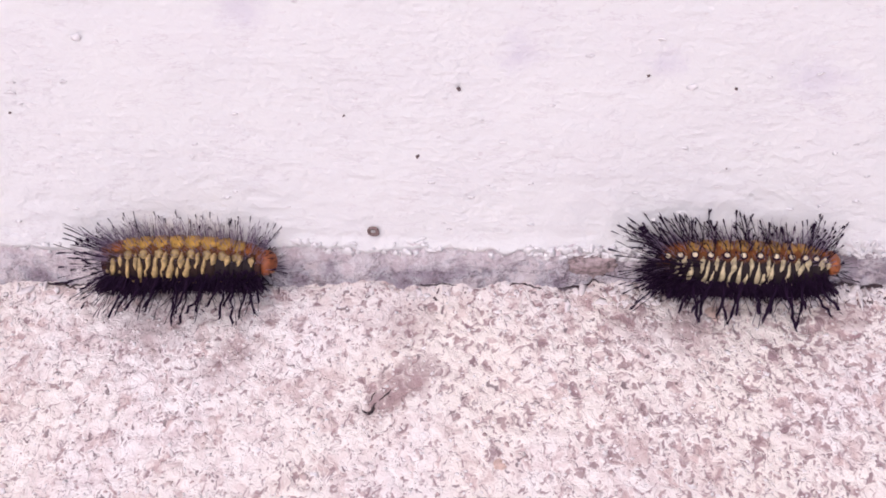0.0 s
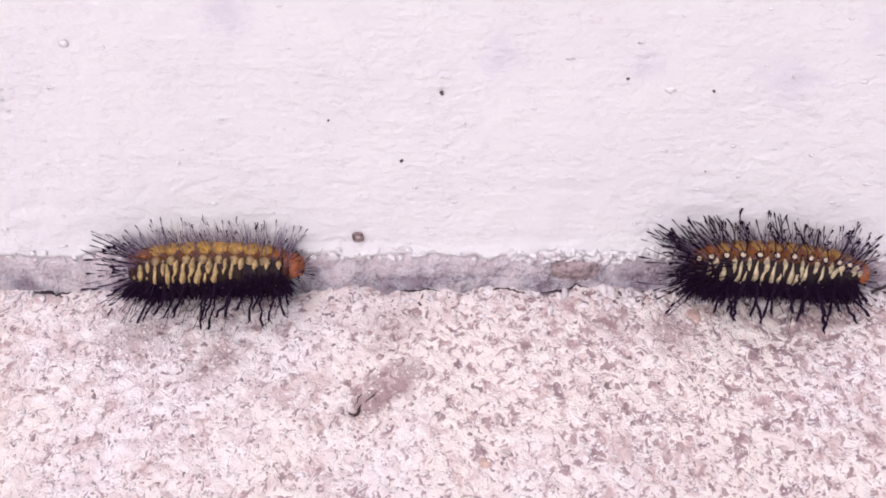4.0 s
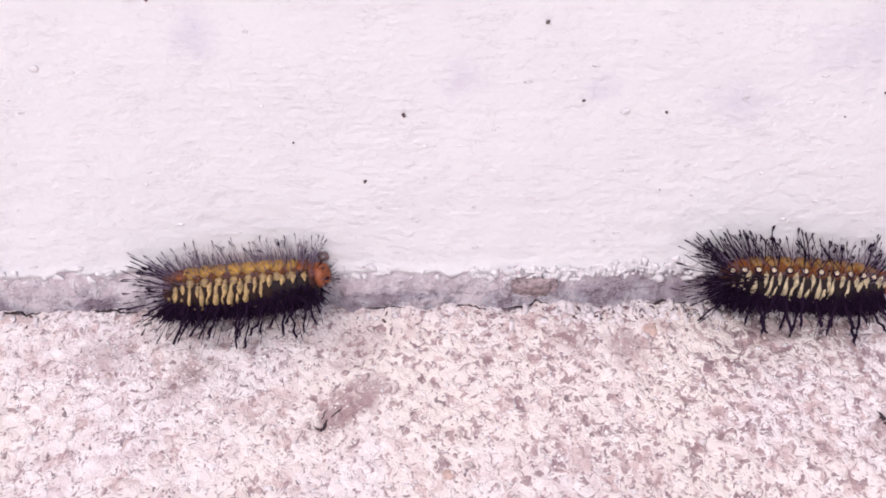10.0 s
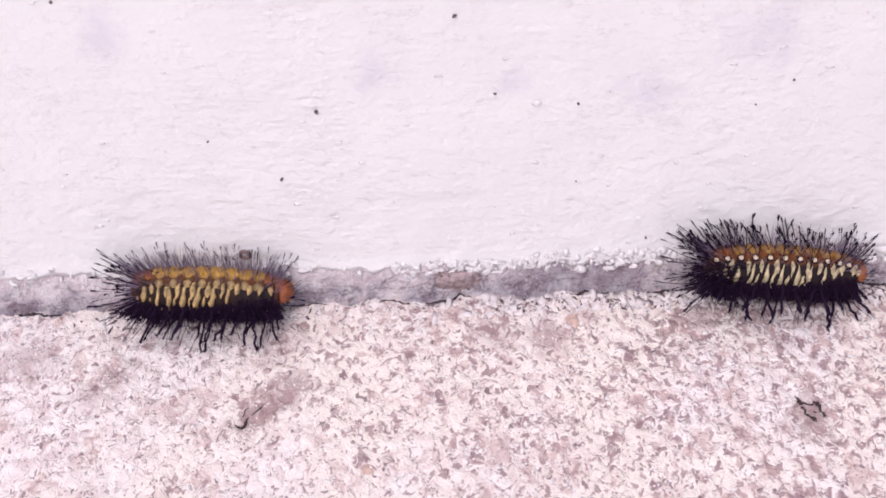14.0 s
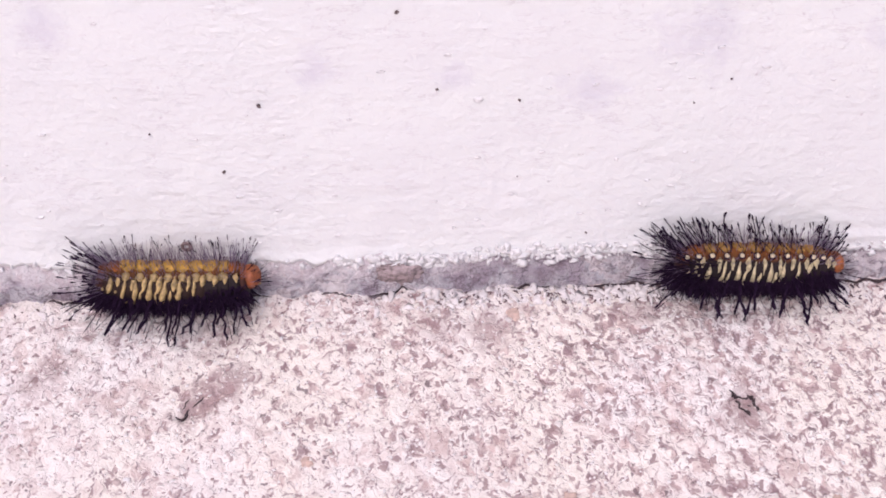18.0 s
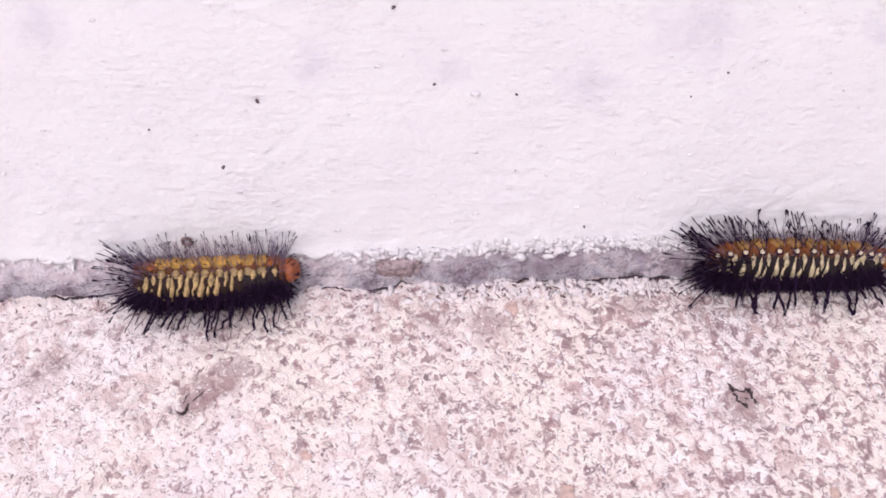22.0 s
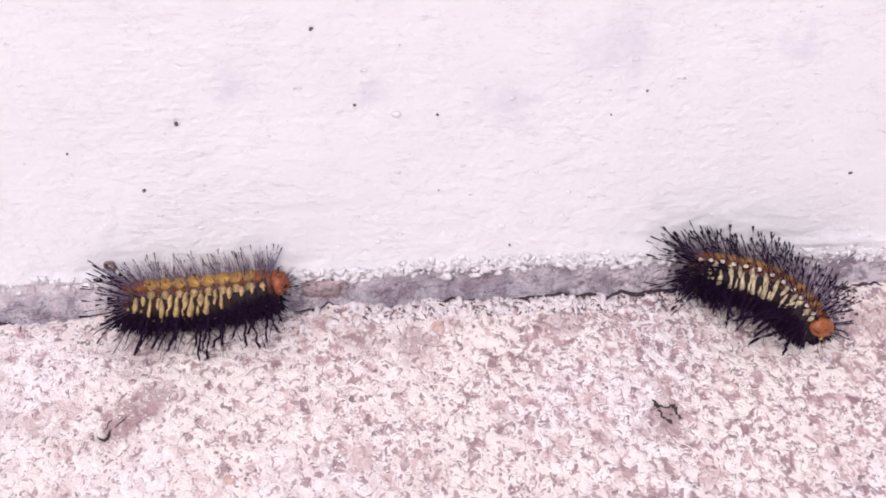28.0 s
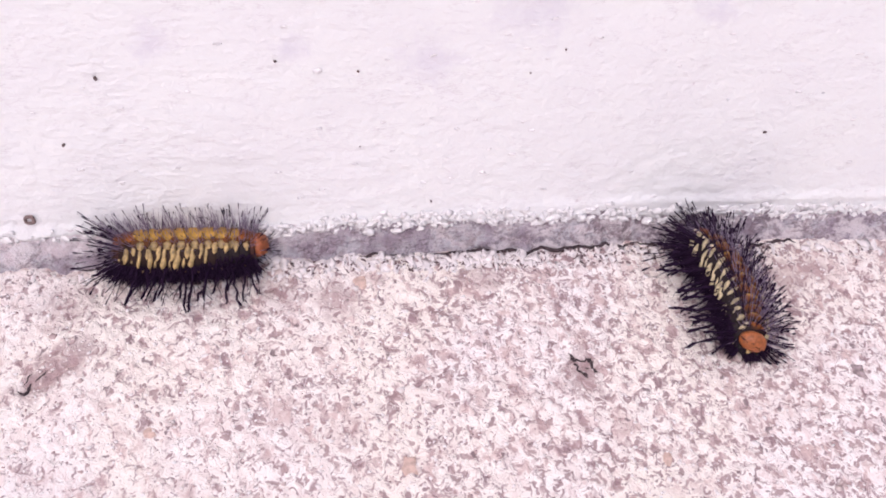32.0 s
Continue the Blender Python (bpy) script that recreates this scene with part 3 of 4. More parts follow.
def bristles_mesh(seed, size, long, tilt, bold, i):
    """The bristles of one segment: a mesh of dark tips, shafts and belly pelt, and one of grey shafts and hairs."""
    rr = random.Random(seed)
    tips, shafts = ([], []), ([], [])
    # clubbed bristles of the back and the upper flanks
    for a, high, count, stout in ((0, 6.2, 3, 3), (22, 5.8, 2, 1), (-22, 6.4, 4, 2), (42, 5.0, 1, 0), (-42, 6.0, 3, 1), (-64, 5.2, 2, 1)):
        for k in range(count + stout):
            dark = k >= count
            if dark and rr.random() > bold * 0.85:
                continue
            b = a + rr.uniform(-11, 11)
            root = ring_point(rr.uniform(-0.5, 0.5) * long, b, size * 0.95)
            way = (ring_point(0, b).normalized() + Vector((tilt + rr.uniform(-0.38, 0.30), rr.uniform(-0.15, 0.15), 0.1))).normalized()
            slim_bristle(tips, shafts, rr, root, way, high * 0.001 * rr.uniform(0.55, 1.12), 0.000058 + 0.000030 * bold, dark)
    # dark bristles out of the tubercles
    for b in [PEARL_AT * sgn + rr.uniform(-5, 5) for sgn in (1, -1) for _ in range(2)] if bold > 0.5 else []:
        way = (ring_point(0, b).normalized() + Vector((tilt * 0.7 + rr.uniform(-0.30, 0.12), 0, 0.12))).normalized()
        slim_bristle(tips, shafts, rr, ring_point(rr.uniform(-0.2, 0.2) * long, b, size * 0.98), way, rr.uniform(0.0048, 0.0078), 0.000085, True)
    # dark bristles of the flank that faces the wall, and long ones that lean back over the rear
    for _ in range(9 if bold > 0.5 else 0):
        b = rr.uniform(-112, -78)
        way = (ring_point(0, b).normalized() + Vector((tilt * 0.5 + rr.uniform(-0.4, 0.3), 0, 0.15))).normalized()
        slim_bristle(tips, shafts, rr, ring_point(rr.uniform(-0.4, 0.4) * long, b, size * 0.95), way, rr.uniform(0.0045, 0.0075), 0.000085, True)
    for _ in range((7 if i < 4 else 3) if bold > 0.5 and i < 8 else 0):
        b = rr.uniform(-40, 40)
        way = (ring_point(0, b).normalized() + Vector((-0.75 + rr.uniform(-0.3, 0.3), 0, 0.1))).normalized()
        slim_bristle(tips, shafts, rr, ring_point(rr.uniform(-0.5, 0.5) * long, b, size * 0.96), way, rr.uniform(0.0062, 0.0095) if i < 4 else rr.uniform(0.0045, 0.0072), 0.00008, True)
    for _ in range((16, 18, 12)[i] if bold > 0.5 and i < 3 else 0):
        b = rr.uniform(56, 112)
        way = (ring_point(0, b).normalized() + Vector((-0.9 + rr.uniform(-0.3, 0.3), 0, 0.15))).normalized()
        slim_bristle(tips, shafts, rr, ring_point(rr.uniform(-0.5, 0.6) * long, b, size * 0.96), way, rr.uniform(0.0040, 0.0070), 0.00011, True)
    # black pelt of the belly
    for _ in range(150 + int(60 * bold)):
        a = rr.uniform(104, 165) * rr.choice((-1, 1))
        root = ring_point(rr.uniform(-0.5, 0.5) * long, a, size * 0.95)
        way = (ring_point(0, a).normalized() + Vector((tilt * 0.8 + rr.uniform(-0.7, 0.7), 0, -0.1))).normalized()
        far = rr.uniform(0.0010, 0.0025 if tilt > -0.35 else 0.0038)
        tube(*tips, [root, root + way * far * 0.6, root + way * far], [0.00018, 0.00014, 0.00005], 4)
    # short black bristles on the flanks of the fore body
    for _ in range(55 if i > 6 else 0):
        a = rr.uniform(78 if i > 7 else 92, 118) * rr.choice((-1, 1))
        root = ring_point(rr.uniform(-0.5, 0.5) * long, a, size * 0.97)
        way = (ring_point(0, a).normalized() + Vector((rr.uniform(-0.6, 0.4), 0, -0.4))).normalized()
        far = rr.uniform(0.0006, 0.0018)
        tube(*tips, [root, root + way * far * 0.6, root + way * far], [0.00016, 0.00012, 0.00004], 4)
    # loose side hairs that reach down to the floor
    for _ in range(9):
        a = rr.uniform(96, 140) * rr.choice((1, 1, -1))
        root = ring_point(rr.uniform(-0.5, 0.5) * long, a, size * 0.95)
        way = (ring_point(0, a).normalized() + Vector((tilt * 0.6 + rr.uniform(-0.6, 0.6), 0, rr.uniform(-0.1, 0.3)))).normalized()
        slim_bristle(tips, shafts, rr, root, way, rr.uniform(0.0040, 0.0085), 0.00005, True)
    # the fan behind the tail and the short one before the head
    for k in range(0 if -0.7 < tilt < 0.45 else (58 + int(30 * bold)) if tilt < 0 else 12):
        a = rr.uniform(-150, 150)
        root = ring_point(math.copysign(0.3, tilt) * long, a, size * 0.7)
        way = (ring_point(0, a).normalized() * rr.uniform(0.3, 1.1) + Vector((math.copysign(1, tilt), 0, 0))).normalized()
        slim_bristle(tips, shafts, rr, root, way, (rr.uniform(0.0034, 0.0074) if k % 4 else rr.uniform(0.0080, 0.0120)) * (1 if tilt < 0 else 0.55) * (0.84 + 0.16 * bold), rr.uniform(0.00005, 0.00010), k % 5 < 1 + 2 * bold)
    # thin grey hairs between the bristles of the back
    for _ in range(40 if bold > 0.5 else 64):
        a = rr.uniform(-85, 62)
        root = ring_point(rr.uniform(-0.5, 0.5) * long, a, size * 0.95)
        way = (ring_point(0, a).normalized() + Vector((tilt + rr.uniform(-0.4, 0.4), rr.uniform(-0.2, 0.2), 0.1))).normalized()
        far = rr.uniform(0.0022, 0.0056) * (0.5 if a > 25 else 1)
        tube(*shafts, [root, root + way * far * 0.6, root + way * far], [0.00005, 0.00004, 0.00002], 3)
    return mesh_of("bristles", *tips, BRISTLE), mesh_of("fine_hairs", *shafts, HAIR)


def stripe_mesh(name, dx, a0, a1, wide, size, slant, mat, widths):
    """A raised mark that follows the flank from a0 to a1 degrees and slants along the body."""
    verts, faces = [], []
    pts, radii = [], []
    for k in range(10):
        f = k / 9
        wob = noise.noise(Vector((f * 3.1, dx * 5000, a0 * 0.3 + size * 40)))
        pts.append(ring_point(dx + slant * f + 0.00028 * wob, a0 + (a1 - a0) * f, size * (0.975 + 0.02 * wob)))
        radii.append(wide * (1 + 0.55 * noise.noise(Vector((f * 5, dx * 7000, a0 + size * 60)))) * float(np.interp(f, [q / (len(widths) - 1) for q in range(len(widths))], widths)))
    tube(verts, faces, pts, radii, 8)
    return mesh_of(name, verts, faces, mat)


SIZES = [0.76, 0.90, 0.98, 1.01, 1.03, 1.04, 1.04, 1.03, 1.00, 0.95, 0.88, 0.76]
SHARES = [0.75, 0.95, 1.10, 1.15, 1.18, 1.18, 1.18, 1.15, 1.08, 0.90, 0.75, 0.63]
PEARL_AT = 39
LONG_MARK = (0.2, 0.7, 0.9, 1.0, 1.05, 1.1, 1.0, 0.55)
DROP = (0.25, 0.9, 1.25, 1.2, 0.9, 0.55, 0.2)


def caterpillar(seed, label, bold, hide):
    dark = bold > 0.5
    root = new("caterpillar")
    tagged(root, label, "caterpillar", group="caterpillars along the wall")
    moving = []
    forward = Vector((1, 0, 0))
    for i in range(NSEG):
        size, long = SIZES[i], PITCH * SHARES[i]
        rust = i < 2 or i > (10 if dark else 9)
        rr = random.Random(seed * 100 + i)
        seg = part("body_segment", segment_mesh("body_segment", size, long, SKIN_END if i == 0 or i == 11 and not dark else SKIN if i > 7 else hide, seed + i, -1 if i == 0 else 1 if i == 11 else 0), None, root)
        moving.append(seg)
        tilt = (-1.4, -0.8, -0.35)[i] if i < 3 else (0.1, 0.25, 0.5)[i - 9] if i > 8 else -0.22
        pad = pad_mesh("back_pad", size, long * (0.42 if dark else 0.52), 30 if dark else 32, PAD_END if rust else PAD_DIM if dark else PAD, seed + i)
        part("back_pad", pad, None, seg, "rust-red back pad" if rust else "ochre-yellow back pad")
        for sgn in (1, -1):
            a = PEARL_AT * sgn
            o = ring_point(0, a).normalized()
            if dark:
                part("tubercle_ring", lump("tubercle_ring", ring_point(0.0, a, size * 0.985), forward, o, (0.00082, 0.00080, 0.00026), BRISTLE, seed + i), None, seg, "dark ring round the tubercle")
                part("tubercle", lump("tubercle", ring_point(0.0, a, size * 1.02), forward, o, (0.00052, 0.00050, 0.0004), PEARL, seed + i), None, seg, "pale round tubercle")
            elif 1 < i < 10:
                part("tubercle", lump("tubercle", ring_point(0.0, a + 7 * sgn, size * 0.98), forward, o, (0.00085, 0.00090, 0.00045), TAN, seed + i, 0.5), None, seg, "tan rounded tubercle")
            reach = ((0.0, 0.5, 0.85, 1, 1, 1, 1, 0.8, 0.55, 0.41, 0.35, 0.3) if dark else (0.0, 0.6, 0.9, 1, 1, 1, 0.8, 0.5, 0.4, 0.3, 0.25, 0))[i]
            if reach:
                shift = rr.uniform(-0.0002, 0.0002)
                drop = stripe_mesh("flank_drop", long * 0.42 + shift, (40 + rr.uniform(-2, 4)) * sgn, (60 + 30 * reach) * sgn, (0.00040 if dark else 0.00047) * rr.uniform(0.85, 1.15), size, -0.0004 * rr.uniform(0.3, 1.4), CREAM if dark else TAN, DROP)
                part("flank_drop", drop, None, seg, "cream drop-shaped flank mark" if dark else "tan drop-shaped flank mark")
                if reach > 0.4:
                    low = 66 + 62 * reach * rr.uniform(0.8, 1.08)
                    mark = stripe_mesh("flank_stripe", -long * 0.10 + shift, (54 if dark else 50) * sgn, low * sgn, (0.00037 if dark else 0.00044) * rr.uniform(0.8, 1.2), size, -0.0007 * rr.uniform(0.2, 1.5), CREAM if dark else TAN, LONG_MARK)
                    part("flank_stripe", mark, None, seg, "cream flank stripe" if dark else "tan flank stripe")
                if reach == 1:
                    mark = stripe_mesh("flank_stripe", long * 0.22 + shift, 78 * sgn, (116 + rr.uniform(-8, 10)) * sgn, 0.00026 * rr.uniform(0.8, 1.2), size, -0.0005, CREAM if dark else TAN, LONG_MARK)
                    part("flank_stripe", mark, None, seg, "cream flank stripe" if dark else "tan flank stripe")
            bead = lump("flank_bead", ring_point(long * rr.uniform(-0.1, 0.25), (118 + rr.uniform(-6, 6) if i > 1 else 92) * sgn, size * 0.99), forward, ring_point(0, 118 * sgn).normalized(), (0.00034, 0.00042, 0.0003), PEARL if dark else TAN, seed + i, 0.4)
            part("flank_bead", bead, None, seg, "small pale bead low on the flank")
            if i in (2, 3, 4, 5, 8, 9, 10):
                vv, ff = [], []
                p0 = ring_point(0, 140 * sgn, size * 0.85)
                lp = 0.0022 if i < 6 else 0.0017
                p1 = p0 + Vector((0, -0.0004 * sgn, -lp))
                tube(vv, ff, [p0, (p0 + p1) / 2, p1, p1 + Vector((0, 0, -0.0002))], [0.0007, 0.00055, 0.0005, 0.0001] if i < 6 else [0.0004, 0.0003, 0.00012, 0.00004], 8)
                part("leg", mesh_of("leg", vv, ff, BRISTLE), None, seg)
            # one long and one short spine low on each flank
            for a, far, thick in ((112, 10.0, 0.36), (126, 8.2, 0.34)):
                vv, ff = [], []
                b = (a + rr.uniform(-7, 7)) * sgn
                way = (ring_point(0, b).normalized() + Vector((tilt * 0.8 + rr.uniform(-0.25, 0.25), 0, 0.02))).normalized()
                stout_spine(vv, ff, rr, ring_point(rr.uniform(-0.25, 0.25) * long, b, size * 0.9), way, far * 0.001 * rr.uniform(0.7, 1.15) * (0.55 if i < 2 or i > 10 else 1), thick * 0.001 * (0.66 + 0.28 * bold))
                part("spine", mesh_of("spine", vv, ff, BRISTLE), None, seg, "stout black branched spine")
        bristles, hairs = bristles_mesh(seed * 50 + i, size, long, tilt, bold, i)
        part("bristles", bristles, None, seg, "black clubbed bristles")
        part("fine_hairs", hairs, None, seg, "thin greyish hairs")
    up = Vector((0, 0, 1))
    head = part("head", lump("head", Vector((0, 0, 0.0010 if dark else 0.0009)), forward, up, (0.0018, 0.0030, 0.0021) if dark else (0.0021, 0.0028, 0.0025), HEAD if dark else HEAD_DEEP, seed, 0.10), None, root, "rust-red rounded head")
    for sgn in (1, -1):
        part("eye", lump("eye", Vector((0.0010, 0.0019 * sgn, -0.0006)), forward, up, (0.0003, 0.0003, 0.0003), EYE, 1), None, head)
    # the head's yellowish highlight, put in as a small tan lump
    part("face_glint", lump("face_glint", Vector((0.0013, 0, -0.0007)), forward, up, (0.0004, 0.0004, 0.0005), TAN, 2, 0.3), None, head, "tan spot standing for the highlight low on the face")
    vv, ff = [], []
    rr = random.Random(seed + 77)
    for _ in range(16):
        w = Vector((rr.uniform(0.3, 1), rr.uniform(-1, 1), rr.uniform(-0.6, 0.8))).normalized()
        tube(vv, ff, [w * 0.0022, w * 0.0036, w * 0.0050], [0.00005, 0.00004, 0.000015], 3)
    part("head_hairs", mesh_of("head_hairs", vv, ff, BRISTLE), None, head)
    moving.append(head)
    return root, moving


follower, follower_body = caterpillar(3, "ochre and black bristly caterpillar crawling along the wall foot", 0.25, SKIN_WARM)
leader, leader_body = caterpillar(8, "darker bristly caterpillar with cream stripes and rust-red head", 1.0, SKIN)

# ---- embedded grains of the floor ----
def grains():
    rr = random.Random(11)
    bm = bmesh.new()
    bmesh.ops.create_icosphere(bm, subdivisions=1, radius=1)
    unit = [w.co.copy() for w in bm.verts]
    tri = [tuple(w.index for w in fc.verts) for fc in bm.faces]
    bm.free()
    verts, faces = [], []
    for _ in range(9000):
        x, y = rr.uniform(-0.105, 0.185), -0.0005 - 0.082 * rr.random() ** 1.15
        if y > strip_foot(x) - 0.0003:
            continue
        s = rr.uniform(0.00022, 0.00055) * (1.7 if rr.random() < 0.06 else 1)
        q = rr.uniform(0, math.pi)
        ca, sa, st = math.cos(q), math.sin(q), rr.uniform(0.55, 1)
        z = floor_height(x, y) - s * 0.12
        base = len(verts)
        for u in unit:
            k = rr.uniform(0.55, 1.35)
            a, b = u.x * s * k, u.y * s * k * st
            verts.append((x + a * ca - b * sa, y + a * sa + b * ca, z + u.z * s * 0.34 * k))
        faces += [(base + i, base + j, base + l) for i, j, l in tri]
    return mesh_of("stone_grains", verts, faces, GRAIN)


tagged(new("stone_grains", grains()), "small white beige and brown grains in the floor", "grains", kind="stuff")


# ---- specks, crumbs, chips ----
def blob(name, at, size, mat, label, category, group="", seed=0, rough=0.5, turn=0.0):
    bm = bmesh.new()
    bmesh.ops.create_icosphere(bm, subdivisions=2, radius=1)
    for w in bm.verts:
        k = 1 + rough * noise.noise(w.co * 1.3 + Vector((seed * 3.1, 0, seed)))
        w.co = Vector((w.co.x * size[0], w.co.y * size[1], w.co.z * size[2])) * k
    ob = part(name, bm, mat, None)
    ob.matrix_basis = pose(*at, 0, turn, 0)
    return tagged(ob, label, category, group)


for k, (x, z, s) in enumerate(((0.0, 4.44, 0.62), (-0.76, 2.99, 0.5), (-2.01, 3.88, 0.28), (3.19, 4.69, 0.42), (4.68, 4.42, 0.4), (7.89, 4.27, 0.26), (8.51, 4.77, 0.32), (6.14, 1.27, 0.35), (-4.23, 6.8, 0.45),
                               (2.49, 6.28, 0.55), (-7.85, 3.96, 0.4), (12.76, 2.69, 0.5), (4.72, 2.7, 0.2))):
    blob("dirt_speck", (x * CM, -0.0003, z * CM), (s * 0.0006, 0.0002, s * 0.00072), SPECK, "tiny dark dirt speck stuck to the white wall", "dirt speck", "dirt specks on the wall", k, 0.8, 25 * k)
for k, (x, z) in enumerate(((-6.36, 5.5), (3.94, 4.45))):
    blob("paint_nib", (x * CM, -0.0003, z * CM), (0.0009, 0.0003, 0.0007), NIB, "small white nib in the wall paint", "paint nib", "paint nibs on the wall", k + 3)


def stuck_crumb():
    """A hollow brown crumb, square in outline, on the wall."""
    vv, ff = [], []
    ring = [Vector((math.copysign(abs(math.cos(q)) ** 0.6, math.cos(q)), 0, math.copysign(abs(math.sin(q)) ** 0.6, math.sin(q)))) * 0.0008 for q in (2 * math.pi * k / 20 for k in range(21))]
    ring = [p * (1 + 0.25 * nz(p.x, 0, p.z, 1500)) for p in ring]
    tube(vv, ff, ring, [0.00034 + 0.0001 * nz(p.x, 1, p.z, 2500) for p in ring], 7)
    ob = new("crumb", mesh_of("crumb", vv, ff, CRUMB))
    ob.matrix_basis = pose(-0.0165, -0.0004, 0.0122)
    tagged(ob, "hollow brown crumb stuck low on the white wall", "crumb")


stuck_crumb()


def flat_stone(name, x, y, size, mat, label, category, seed):
    """A chip that lies flush in the floor: a ragged many-sided slab with a rounded rim."""
    rr = random.Random(seed)
    n = 9
    angles = [2 * math.pi * (k + rr.uniform(-0.3, 0.3)) / n for k in range(n)]
    rad = [rr.uniform(0.5, 1.15) for _ in range(n)]
    z = floor_height(x, y)
    vv, ff = [], []
    for scale, h in ((1.1, -0.0008), (1.0, 0.0001), (0.75, 0.0003)):
        vv += [(math.cos(a) * r * size[0] * scale, math.sin(a) * r * size[1] * scale, h) for a, r in zip(angles, rad)]
    for lv in range(2):
        ff += [(lv * n + k, lv * n + (k + 1) % n, (lv + 1) * n + (k + 1) % n, (lv + 1) * n + k) for k in range(n)]
    ff.append(tuple(2 * n + k for k in range(n)))
    ob = new(name, mesh_of(name, vv, ff, mat))
    ob.matrix_basis = pose(x, y, z)
    tagged(ob, label, category, "stone chips in the floor")


for k, (x, y, sx, sy, mat, tint) in enumerate((
        (4.66, -0.96, 0.14, 0.20, RED_CHIP, "pinkish"), (5.18, -5.65, 0.19, 0.22, RED_CHIP, "pinkish"), (9.74, -5.85, 0.10, 0.16, RED_CHIP, "pinkish"),
        (13.92, -4.11, 0.15, 0.22, PEBBLE, "brownish"), (0.68, -4.51, 0.16, 0.14, RED_CHIP, "pinkish"))):
    flat_stone("stone_chip", x * CM, y * CM, (sx * CM, sy * CM), mat, tint + " stone chip set flush in the speckled floor", "stone chip", k)


def lying_crack(name, label, lines, mat=PIT, ragged=0.0):
    """A crevice, its darkness put in as thin flattened dark strands that follow the floor."""
    vv, ff = [], []
    for line in lines:
        pts = []
        for (x0, y0, w0), (x1, y1, w1) in zip(line, line[1:]):
            for q in range(5):
                k = q / 5
                x, y = (x0 + (x1 - x0) * k) * CM, (y0 + (y1 - y0) * k) * CM
                x, y = x + 0.00022 * (1 + ragged) * nz(x, y, 1, 1200), y + 0.00022 * (1 + ragged) * nz(x, y, 4, 1200)
                pts.append((Vector((x, y, floor_height(x, y) + 0.00012)), (w0 + (w1 - w0) * k) * CM * (1 - 0.45 * ragged + 1.5 * ragged * abs(nz(x, y, 7, 2600)))))
        tube(vv, ff, [p for p, _ in pts], [r for _, r in pts], 6)
    ob = new(name, mesh_of(name, vv, ff, mat))
    tagged(ob, label, "floor crack", "cracks in the floor")


hx, hy = HOLE[0] / CM, HOLE[1] / CM
lying_crack("floor_crack", "dark wedge-shaped pit in the pale floor", [
    [(hx - 0.09, hy + 0.05, 0.006), (hx - 0.03, hy + 0.01, 0.035), (hx + 0.02, hy - 0.01, 0.050), (hx + 0.06, hy + 0.06, 0.04), (hx + 0.10, hy + 0.14, 0.02), (hx + 0.15, hy + 0.20, 0.006)], [(hx + 0.20, hy + 0.27, 0.006), (hx + 0.32, hy + 0.38, 0.016), (hx + 0.42, hy + 0.5, 0.004)], [(hx + 0.02, hy + 0.15, 0.004), (hx + 0.05, hy + 0.30, 0.014), (hx + 0.15, hy + 0.42, 0.004)]], PIT, 0.7)
mx, my = MARK[0] / CM, MARK[1] / CM
lying_crack("floor_crack", "small dark box-shaped crack in the floor", [
    [(mx - 0.24, my + 0.34, 0.012), (mx - 0.18, my + 0.18, 0.045), (mx - 0.05, my + 0.12, 0.018), (mx + 0.06, my + 0.20, 0.026), (mx + 0.16, my + 0.12, 0.05), (mx + 0.14, my - 0.06, 0.018), (mx + 0.19, my - 0.24, 0.03)],
    [(mx - 0.16, my + 0.10, 0.03), (mx - 0.15, my - 0.10, 0.016), (mx - 0.05, my - 0.20, 0.036), (mx + 0.03, my - 0.34, 0.014)],
    [(mx + 0.0, my - 0.02, 0.008), (mx + 0.05, my - 0.05, 0.016), (mx + 0.09, my - 0.02, 0.006)]], PIT, 1.0)
lying_crack("floor_crack", "thin brown slanting scrape across the pale floor", [[(-4.70, -2.62, 0.002), (-4.45, -2.40, 0.006), (-4.3, -2.25, 0.003)], [(-4.15, -2.1, 0.003), (-3.95, -1.9, 0.007), (-3.8, -1.74, 0.002)]], CRUMB)


def bedded_pebble():
    bm = bmesh.new()
    bmesh.ops.create_icosphere(bm, subdivisions=4, radius=1)
    for w in bm.verts:
        k = 1 + 0.35 * noise.noise(w.co * 1.1 + Vector((3, 0, 1))) + 0.22 * noise.noise(w.co * 2.7) + 0.16 * noise.noise(w.co * 6) + 0.12 * noise.noise(w.co * 13)
        q = Vector((math.copysign(abs(w.co.x) ** 0.6, w.co.x), w.co.y, math.copysign(abs(w.co.z) ** 0.7, w.co.z)))
        w.co = Vector((q.x * 0.0046, q.y * 0.0011, q.z * 0.0029)) * k
    ob = part("pebble", bm, PEBBLE, None)
    ob.matrix_basis = pose(0.0243, -0.0005, 0.0034, 18, 4, 0)
    tagged(ob, "flat brown pebble bedded in the grey mortar", "pebble")


bedded_pebble()


